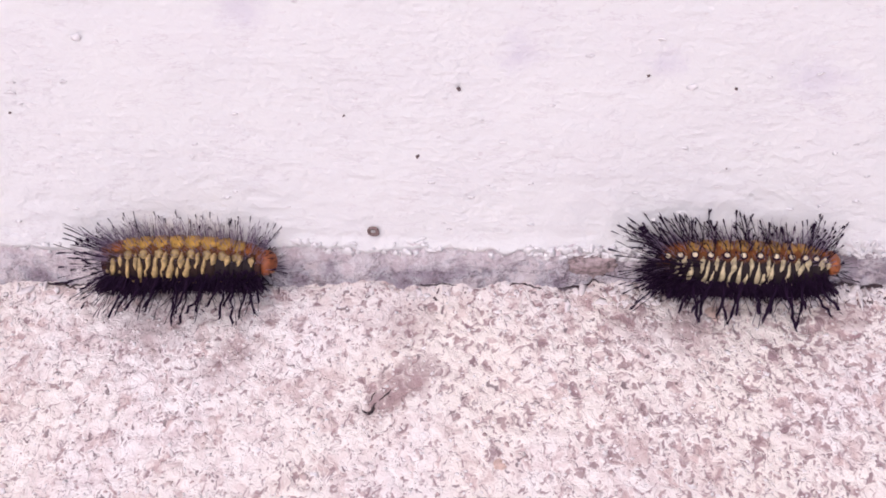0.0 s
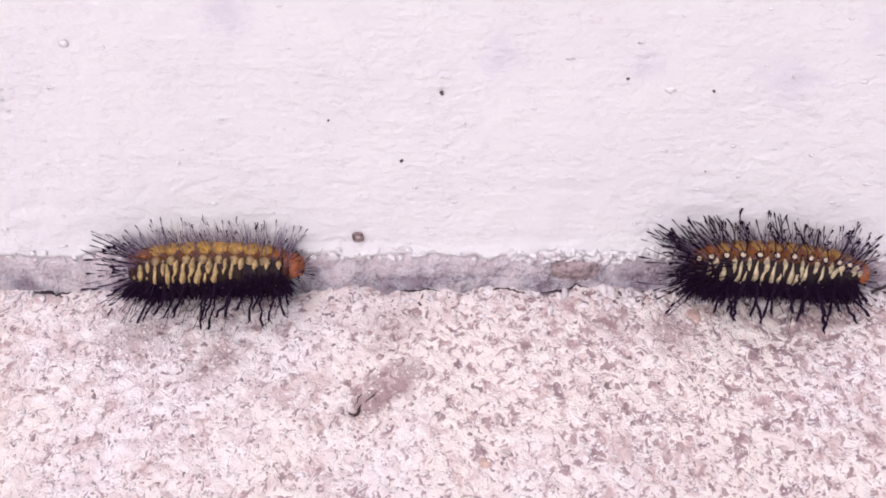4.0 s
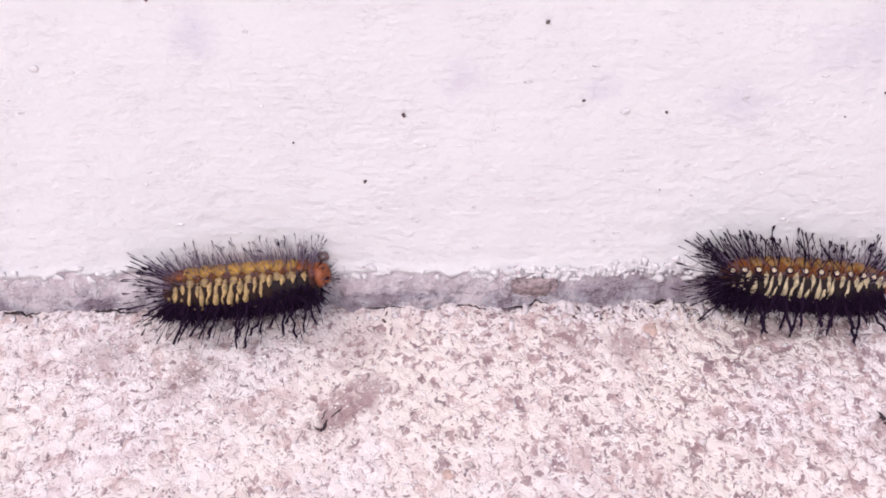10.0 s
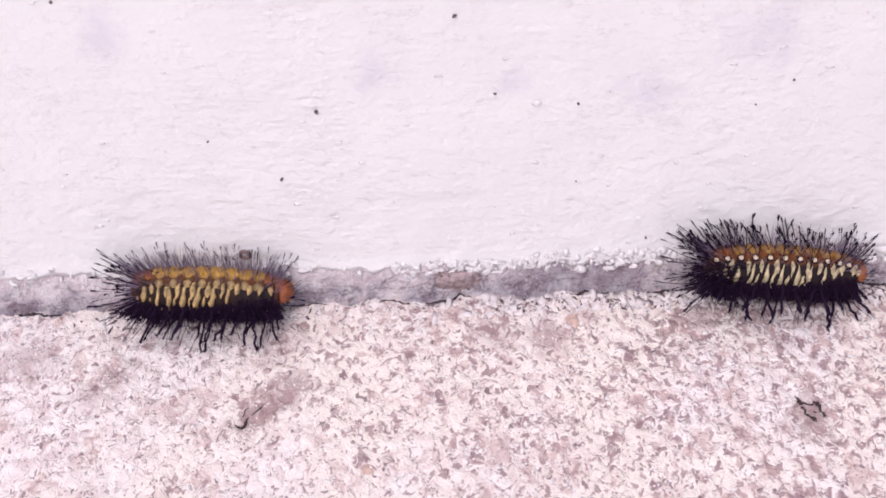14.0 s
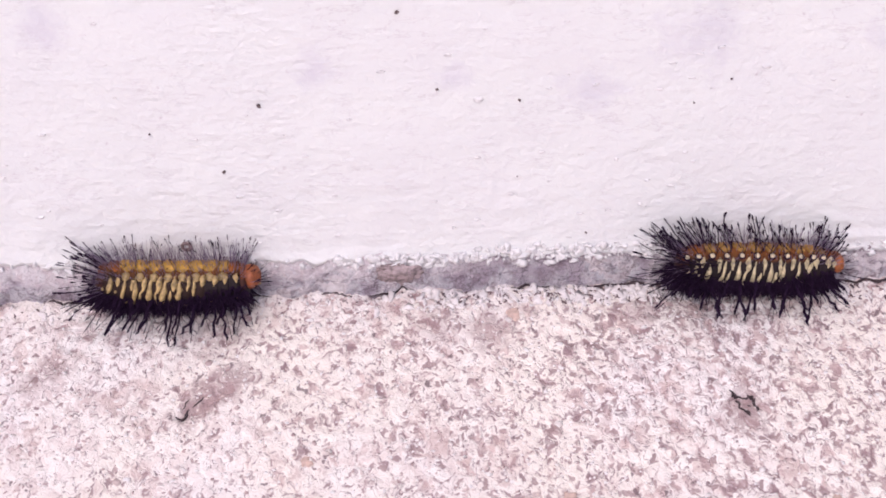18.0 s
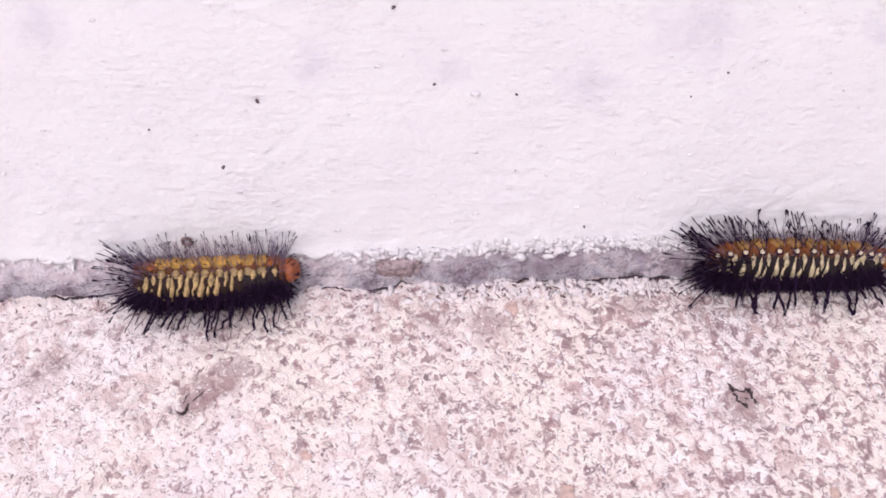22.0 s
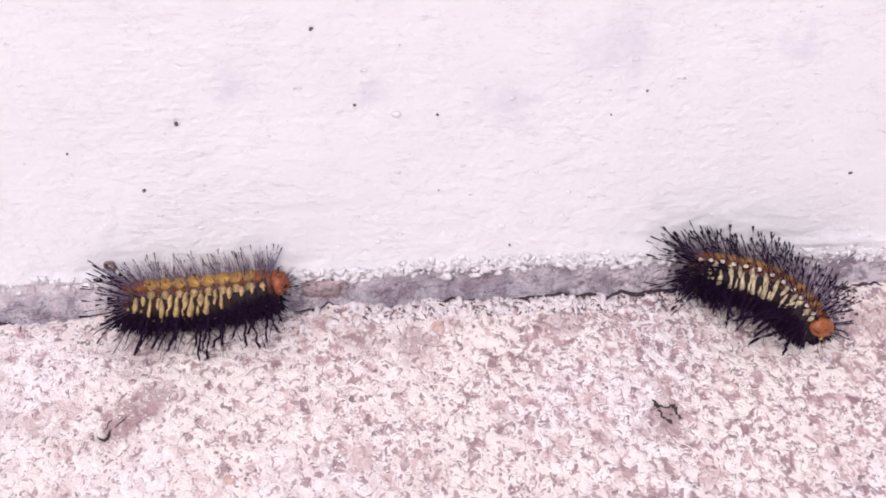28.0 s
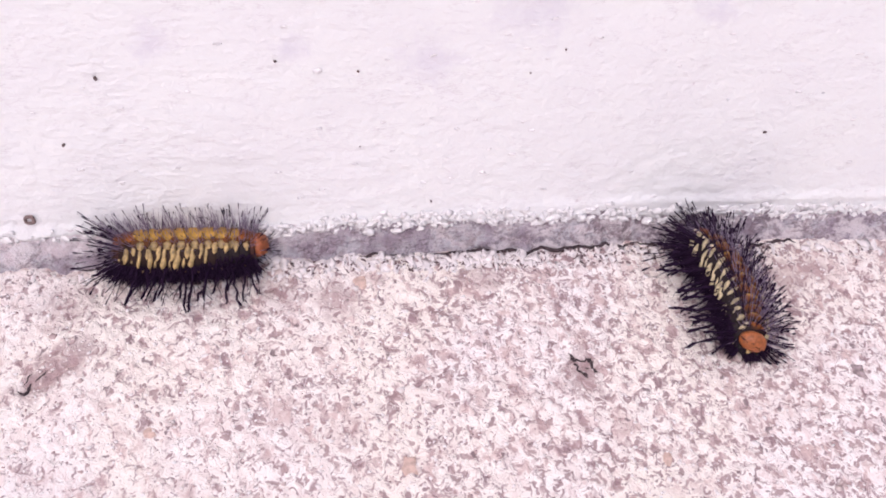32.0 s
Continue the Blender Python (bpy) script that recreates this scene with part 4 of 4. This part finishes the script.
def joint_shade():
    """Crevice shade between mortar and floor as a dark tube, now thin, now thick."""
    vv, ff, run = [], [], []
    x = -0.105
    while x < 0.18:
        r = 0.00050 * (nz(x, 2, 6, 110) + smoothstep(0.045, 0.07, x) * (0.75 + 0.9 * nz(x, 5, 6, 60)) + 0.12) + 0.00022 * nz(x, 7, 2, 1300)
        if r > 0.00004:
            y = strip_foot(x) - 0.0002 + 0.0003 * nz(x, 3, 8, 1500)
            run.append((Vector((x, y, max(floor_height(x, y), -0.0004) + 0.0001)), min(r, 0.00040)))
        elif len(run) > 3:
            tube(vv, ff, [p for p, _ in run], [q for _, q in run], 6)
            run = []
        else:
            run = []
        x += 0.0005
    ob = new("joint_shade", mesh_of("joint_shade", vv, ff, PIT))
    tagged(ob, "dark strand standing for the shaded crevice between mortar and floor", "dirt", kind="stuff")


joint_shade()


def edge_lumps(name, count, place, mat, label, category, seed, low, high):
    rr = random.Random(seed)
    bm = bmesh.new()
    bmesh.ops.create_icosphere(bm, subdivisions=2, radius=1)
    unit = [w.co.copy() for w in bm.verts]
    tri = [tuple(w.index for w in fc.verts) for fc in bm.faces]
    bm.free()
    verts, faces = [], []
    for c in range(count):
        at, flat = place(rr)
        s = rr.uniform(low, high)
        q, e = rr.uniform(0, 3.14), rr.uniform(0.9, 1.45)
        base = len(verts)
        for u in unit:
            k = 1 + 0.8 * noise.noise(u * 1.6 + Vector((c * 1.7, 0, 0))) + 0.55 * noise.noise(u * 3.4 + Vector((0, c * 1.3, 0)))
            a, b2 = u.x * s * k * 1.25 * e, (u.y + 0.45 * u.x * u.x * e) * s * k / e
            verts.append((at[0] + (a * math.cos(q) - b2 * math.sin(q)) * flat[0], at[1] + (a * math.sin(q) + b2 * math.cos(q)) * flat[1], at[2] + u.z * s * k * flat[2]))
        faces += [(base + i, base + j, base + l) for i, j, l in tri]
    tagged(new(name, mesh_of(name, verts, faces, mat)), label, category, kind="stuff")


def rim_spot(rr):
    x = rr.choice((rr.uniform(0.028, 0.13), rr.uniform(0.030, 0.085), rr.uniform(-0.1, 0.17)))
    y = strip_foot(x) - 0.0002 - 0.0052 * rr.random() ** 1.4
    return (x, y, floor_height(x, y)), (rr.uniform(0.5, 1.2), rr.uniform(0.7, 2.0), 0.26)


def crevice_shade():
    """Shade in the gaps of the floor's ragged, lumpy edge as short dark strokes."""
    rr = random.Random(31)
    vv, ff = [], []
    for _ in range(330):
        x = rr.uniform(0.028, 0.135) if rr.random() < 0.8 else rr.uniform(-0.1, 0.17)
        y = strip_foot(x) - 0.0004 - 0.0045 * rr.random() ** 1.4
        dx, dy, r = rr.uniform(-0.0009, 0.0009), -rr.uniform(0.0002, 0.0015), rr.uniform(0.00008, 0.00024)
        pts = []
        for k in range(5):
            px, py = x + dx * k / 4 + rr.uniform(-1, 1) * 0.00022, y + dy * k / 4 + rr.uniform(-1, 1) * 0.00015
            pts.append(Vector((px, py, floor_height(px, py) + 0.00012)))
        tube(vv, ff, pts, [r * 0.3, r, r * rr.uniform(0.7, 1.4), r, r * 0.2], 5)
    tagged(new("crevice_shade", mesh_of("crevice_shade", vv, ff, CREVICE)), "brown strokes for the shade in gaps of the floor's ragged edge", "dirt", kind="stuff")


crevice_shade()


def wall_spot(rr):
    x, z = rr.uniform(-0.1, 0.17), 0.009 + 0.075 * rr.random() ** 1.6
    return (x, -0.0001, z), (1.5, 0.45, 0.7)


def drip_spot(rr):
    x = rr.uniform(0.012, 0.175) if rr.random() < 0.88 else rr.uniform(-0.1, 0.012)
    high = 0.0013 + 0.0014 * smoothstep(0.025, 0.05, x)
    return (x, -0.0004, paint_edge(x) + rr.uniform(-0.0014, high)), (rr.uniform(0.6, 1.4), 0.7, rr.uniform(0.5, 1.3))


edge_lumps("paint_lumps", 700, drip_spot, NIB, "small ragged white lumps of paint along the lower edge", "paint lumps", 21, 0.0002, 0.00075)
edge_lumps("stone_rim_lumps", 460, rim_spot, RIM, "rough whitish lumps along the floor's edge", "stone lumps", 5, 0.0003, 0.00095)
edge_lumps("paint_grit", 170, wall_spot, NIB, "fine white grit under the wall paint", "paint grit", 6, 0.0002, 0.0004)


def motions():
    """The crawl of both caterpillars: rows of seconds and, in centimetres, tail, bend and head of the body's axis."""
    back = [
        (0, -6.69, -0.42, 0.76, -5.17, -0.42, 0.93, -3.65, -0.42, 0.67),
        (0.5, -6.7, -0.42, 0.79, -5.13, -0.42, 0.75, -3.56, -0.42, 0.83),
        (1, -6.58, -0.42, 0.68, -4.95, -0.42, 0.64, -3.33, -0.42, 0.89),
        (1.5, -6.26, -0.42, 0.82, -4.75, -0.42, 0.7, -3.24, -0.42, 0.86),
        (2, -5.99, -0.42, 0.83, -4.61, -0.42, 0.61, -3.24, -0.42, 0.87),
        (2.5, -6.12, -0.42, 0.78, -4.65, -0.42, 0.61, -3.19, -0.42, 0.88),
        (3, -6.14, -0.42, 0.75, -4.64, -0.42, 0.83, -3.15, -0.42, 0.81),
        (3.5, -6.11, -0.42, 0.76, -4.54, -0.42, 0.91, -2.97, -0.42, 0.79),
        (5.5, -5.47, -0.42, 0.72, -4.07, -0.42, 0.9, -2.67, -0.42, 0.53),
        (6, -5.57, -0.42, 0.68, -4.08, -0.42, 0.81, -2.59, -0.42, 0.69),
        (6.5, -5.54, -0.42, 0.71, -4.02, -0.42, 0.92, -2.49, -0.42, 0.55),
        (7, -5.49, -0.42, 0.71, -3.85, -0.42, 0.92, -2.22, -0.42, 0.49),
        (7.5, -4.99, -0.42, 0.72, -3.55, -0.42, 0.76, -2.12, -0.42, 0.66),
        (8, -4.94, -0.42, 0.7, -3.52, -0.42, 0.69, -2.09, -0.42, 0.65),
        (8.5, -5.01, -0.42, 0.74, -3.52, -0.42, 0.77, -2.04, -0.42, 0.61),
        (9, -4.98, -0.42, 0.73, -3.46, -0.42, 0.81, -1.94, -0.42, 0.59),
        (9.5, -4.9, -0.42, 0.84, -3.35, -0.42, 0.85, -1.8, -0.42, 0.79),
        (10, -4.69, -0.42, 0.7, -3.17, -0.42, 0.74, -1.65, -0.42, 0.99),
        (10.5, -4.33, -0.42, 0.71, -2.95, -0.42, 0.62, -1.57, -0.42, 0.98),
        (11, -4.31, -0.42, 0.75, -2.91, -0.42, 0.65, -1.52, -0.42, 0.84),
        (11.5, -4.24, -0.42, 0.86, -2.8, -0.42, 0.7, -1.37, -0.42, 0.8),
        (12, -4.22, -0.42, 0.82, -2.76, -0.42, 0.76, -1.3, -0.42, 0.76),
        (12.5, -4.25, -0.42, 0.8, -2.72, -0.42, 0.82, -1.19, -0.42, 0.7),
        (13, -4.15, -0.42, 0.81, -2.57, -0.42, 0.84, -0.98, -0.42, 0.52),
        (13.5, -3.94, -0.42, 0.82, -2.44, -0.42, 0.78, -0.94, -0.42, 0.56),
        (14, -3.78, -0.42, 0.75, -2.36, -0.42, 0.7, -0.93, -0.42, 0.47),
        (14.5, -3.81, -0.42, 0.75, -2.33, -0.42, 0.6, -0.86, -0.42, 0.51),
        (16.5, -3.7, -0.42, 0.76, -2.1, -0.42, 0.2, -0.49, -0.42, 0.81),
        (17, -3.51, -0.42, 0.79, -2.01, -0.42, 0.37, -0.51, -0.42, 0.83),
        (17.5, -3.23, -0.42, 0.71, -1.83, -0.42, 0.27, -0.43, -0.42, 0.74),
        (18, -3.35, -0.42, 0.76, -1.88, -0.42, 0.47, -0.4, -0.42, 0.65),
        (19, -3.31, -0.42, 0.71, -1.78, -0.42, 0.41, -0.24, -0.42, 0.7),
        (20, -2.79, -0.42, 0.73, -1.28, -0.42, 0.55, 0.22, -0.42, 0.59),
        (21, -2.65, -0.42, 0.7, -1.2, -0.42, 0.5, 0.25, -0.42, 0.53),
        (22, -2.69, -0.42, 0.59, -1.16, -0.42, 0.46, 0.37, -0.42, 0.64),
        (22.5, -2.68, -0.42, 0.68, -1.05, -0.42, 0.43, 0.58, -0.42, 0.77),
        (23, -2.43, -0.42, 0.7, -0.91, -0.42, 0.3, 0.62, -0.42, 0.9),
        (24, -2.06, -0.42, 0.73, -0.63, -0.42, 0.31, 0.79, -0.42, 0.78),
        (25, -2.06, -0.42, 0.64, -0.58, -0.42, 0.3, 0.9, -0.42, 0.87),
        (25.5, -2.04, -0.42, 0.58, -0.42, -0.42, 0.38, 1.19, -0.42, 0.81),
        (27.5, -1.47, -0.42, 0.58, -0.01, -0.42, 0.54, 1.45, -0.42, 0.69),
        (28, -1.42, -0.42, 0.63, 0.1, -0.42, 0.44, 1.63, -0.42, 0.82),
        (29, -0.8, -0.42, 0.61, 0.63, -0.42, 0.41, 2.06, -0.42, 0.73),
        (29.5, -0.77, -0.42, 0.62, 0.64, -0.42, 0.33, 2.05, -0.42, 0.76),
        (30, -0.8, -0.42, 0.56, 0.65, -0.42, 0.41, 2.1, -0.42, 0.65),
        (30.5, -0.75, -0.42, 0.45, 0.77, -0.42, 0.39, 2.3, -0.42, 0.69),
        (31, -0.67, -0.42, 0.59, 0.97, -0.42, 0.45, 2.6, -0.42, 0.59),
        (32, -0.08, -0.42, 0.63, 1.32, -0.42, 0.52, 2.72, -0.42, 0.56),
    ]
    front = [
        (0, 3.68, -0.42, 0.78, 5.26, -0.42, 0.72, 6.84, -0.42, 0.67),
        (0.5, 3.94, -0.42, 0.73, 5.41, -0.42, 0.65, 6.88, -0.42, 0.67),
        (1, 3.9, -0.42, 0.74, 5.44, -0.42, 0.89, 6.98, -0.42, 0.58),
        (1.5, 3.94, -0.42, 0.66, 5.47, -0.42, 0.77, 7.01, -0.42, 0.58),
        (2, 3.95, -0.42, 0.7, 5.6, -0.42, 0.85, 7.26, -0.42, 0.66),
        (3, 4.54, -0.42, 0.76, 6.08, -0.42, 0.85, 7.63, -0.42, 0.49),
        (3.5, 4.55, -0.42, 0.78, 6.12, -0.42, 0.93, 7.7, -0.42, 0.48),
        (5.5, 5.21, -0.42, 0.66, 6.79, -0.42, 0.68, 8.38, -0.42, 0.46),
        (6, 5.31, -0.42, 0.65, 6.9, -0.42, 0.83, 8.49, -0.42, 0.55),
        (7, 5.28, -0.42, 0.68, 6.87, -0.42, 0.83, 8.46, -0.42, 0.57),
        (8, 5.98, -0.42, 0.62, 7.57, -0.42, 0.7, 9.16, -0.42, 0.46),
        (9, 6, -0.42, 0.6, 7.6, -0.42, 0.81, 9.19, -0.42, 0.53),
        (10, 6.07, -0.42, 0.84, 7.67, -0.42, 0.72, 9.26, -0.42, 0.55),
        (11, 6.54, -0.42, 0.72, 8.14, -0.42, 0.6, 9.74, -0.42, 0.43),
        (12, 6.51, -0.42, 0.71, 8.11, -0.42, 0.73, 9.71, -0.42, 0.46),
        (12.5, 6.52, -0.42, 0.69, 8.17, -0.42, 0.65, 9.83, -0.42, 0.55),
        (13, 6.59, -0.42, 0.67, 8.32, -0.42, 0.59, 10.05, -0.42, 0.49),
        (13.5, 7.2, -0.42, 0.69, 8.76, -0.42, 0.64, 10.33, -0.42, 0.37),
        (14, 7.34, -0.42, 0.77, 8.83, -0.42, 0.75, 10.31, -0.42, 0.42),
        (14.5, 7.28, -0.42, 0.75, 8.83, -0.42, 0.81, 10.37, -0.42, 0.4),
        (16.5, 7.69, -0.42, 0.66, 9.36, -0.42, 0.46, 11.02, -0.42, 0.62),
        (17, 7.89, -0.42, 0.7, 9.49, -0.42, 0.63, 11.09, -0.42, 0.59),
        (17.5, 7.97, -0.42, 0.68, 9.53, -0.42, 0.64, 11.08, -0.42, 0.54),
        (18, 7.97, -0.42, 0.69, 9.57, -0.42, 0.6, 11.16, -0.42, 0.52),
        (19, 8.16, -0.42, 0.62, 9.82, -0.42, 0.56, 11.48, -0.42, 0.53),
        (20, 8.5, -0.42, 0.65, 10.16, -0.42, 0.51, 11.82, -0.42, 0.48),
        (21, 8.5, -0.42, 0.62, 10.19, -0.42, 0.63, 11.88, -0.42, 0.33),
        (21.5, 8.54, -0.42, 0.57, 10.28, -0.42, 0.55, 12.03, -0.42, 0.31),
        (22, 8.64, -0.42, 0.54, 10.43, -0.42, 0.57, 12.22, -0.42, 0.38),
        (22.5, 9.31, -0.42, 0.62, 10.98, -0.42, 0.55, 12.64, -0.42, 0.17),
        (23, 9.32, -0.42, 0.57, 10.95, -0.42, 0.54, 12.58, -0.42, 0.2),
        (24, 9.3, -0.42, 0.5, 10.98, -0.42, 0.64, 12.66, -0.42, 0.22),
        (24.5, 9.29, -0.42, 0.67, 10.92, -0.42, 0.79, 12.55, -0.42, -0.06),
        (25, 9.29, -0.45, 0.73, 10.13, -0.59, 0.68, 11.02, -0.69, 0.68, 11.88, -0.6, 0.49, 12.11, -1, 0.44, 12.08, -1.49, 0.42),
        (25.5, 9.31, -0.45, 0.77, 10.18, -0.65, 0.68, 11.05, -0.81, 0.68, 11.67, -0.85, 0.49, 11.84, -1.24, 0.44, 11.73, -1.78, 0.42),
        (27.5, 9.77, -0.45, 0.83, 10.54, -0.53, 0.62, 11.19, -0.73, 0.56, 11.62, -1.13, 0.49, 11.8, -1.58, 0.44, 11.84, -2.01, 0.42),
        (28, 9.8, -0.45, 0.78, 10.53, -0.56, 0.62, 11.17, -0.8, 0.56, 11.62, -1.26, 0.49, 11.83, -1.72, 0.44, 11.95, -2.07, 0.42),
        (28.5, 9.8, -0.45, 0.77, 10.53, -0.54, 0.62, 11.1, -0.81, 0.56, 11.48, -1.32, 0.49, 11.74, -1.81, 0.44, 11.87, -2.21, 0.42),
        (29, 9.9, -0.45, 0.57, 10.51, -0.62, 0.62, 11.11, -0.8, 0.56, 11.58, -1.31, 0.49, 11.83, -1.96, 0.44, 11.96, -2.52, 0.42),
        (29.5, 10.32, -0.45, 0.64, 10.87, -0.57, 0.62, 11.39, -0.86, 0.56, 11.75, -1.41, 0.49, 11.92, -2.05, 0.44, 12.01, -2.61, 0.42),
        (30, 10.33, -0.45, 0.7, 10.91, -0.58, 0.62, 11.35, -0.95, 0.56, 11.65, -1.47, 0.49, 11.83, -2.08, 0.44, 11.94, -2.69, 0.42),
        (30.5, 10.44, -0.45, 0.83, 11.01, -0.62, 0.62, 11.4, -1.16, 0.56, 11.7, -1.72, 0.49, 11.85, -2.31, 0.44, 11.94, -2.87, 0.42),
        (31, 10.7, -0.45, 0.73, 11.11, -0.84, 0.62, 11.45, -1.42, 0.56, 11.68, -2.05, 0.49, 11.79, -2.64, 0.44, 11.81, -3.2, 0.42),
        (31.5, 11.11, -0.45, 0.59, 11.37, -1.07, 0.62, 11.61, -1.62, 0.56, 11.75, -2.25, 0.49, 11.78, -2.87, 0.44, 11.78, -3.41, 0.42),
        (32, 11.61, -0.85, 0.55, 11.75, -1.48, 0.62, 11.89, -2.02, 0.56, 11.92, -2.6, 0.49, 11.9, -3.13, 0.44, 11.83, -3.64, 0.42),
    ]
    def line(c):
        """Fine steps along the body's axis: a simple bend through three rows of numbers, a free curve through more."""
        p = [Vector(c[k:k + 3]) * CM for k in range(0, len(c), 3)]
        if len(p) == 3:
            a, b, d = p
            return [a * (1 - u) ** 2 + b * 2 * u * (1 - u) + d * u * u for u in (k / 60 for k in range(61))]
        p = [p[0] * 2 - p[1]] + p + [p[-1] * 2 - p[-2]]
        out = []
        for a, b, d, e in zip(p, p[1:], p[2:], p[3:]):
            for k in range(12):
                u = k / 12
                out.append((b * 2 + (d - a) * u + (a * 2 - b * 5 + d * 4 - e) * u * u + (b * 3 - a - d * 3 + e) * u ** 3) / 2)
        return out + [p[-2]]

    ends = [sum(SHARES[:i]) + SHARES[i] / 2 for i in range(NSEG)] + [sum(SHARES) + 0.35]
    for thing, body, rows in ((follower, follower_body, back), (leader, leader_body, front)):
        whole, pieces = [], [[] for _ in body]
        for t, *c in rows:
            path = line(c)
            run = [0.0]
            for p, q in zip(path, path[1:]):
                run.append(run[-1] + (q - p).length)
            rear = 16 + 14 * smoothstep(26, 29, t) - 2 * smoothstep(30, 32, t) if thing is leader else 16
            fore = 16 + 10 * smoothstep(25, 28, t) if thing is leader else 16
            arch = 22 * smoothstep(26, 29.5, t) + 18 * smoothstep(29.5, 31.5, t) if thing is leader else 0
            mid = (path[0] + path[-1]) / 2
            m = pose(mid.x, mid.y, 0, 0, 0, math.degrees(math.atan2(path[-1].y - path[0].y, path[-1].x - path[0].x)))
            whole.append((t, m))
            back_to = m.inverted()
            for i in range(len(body)):
                at = ends[i] / (ends[-1] + 0.1) * run[-1]
                spot = lambda far: Vector([float(np.interp(far, run, [q[k] for q in path])) for k in range(3)])
                p, way = spot(at), (spot(at + 0.0016) - spot(at - 0.0016)).normalized()
                roll = rear + (fore - rear) * smoothstep(0.4, 0.95, i / NSEG)
                side = (Matrix.Rotation(radians(-roll), 3, way) @ Vector((0, 0, 1))).cross(way).normalized()
                up = way.cross(side)
                turn = Matrix((way, side, up)).transposed().to_4x4() @ Matrix.Rotation(radians(-arch * (1, 0.5, 0)[max(0, i - NSEG + 2)]), 4, "Y")
                pieces[i].append((t, back_to @ Matrix.Translation(p) @ turn))
        walk(thing, whole)
        for piece, own in zip(body, pieces):
            walk(piece, own)


motions()
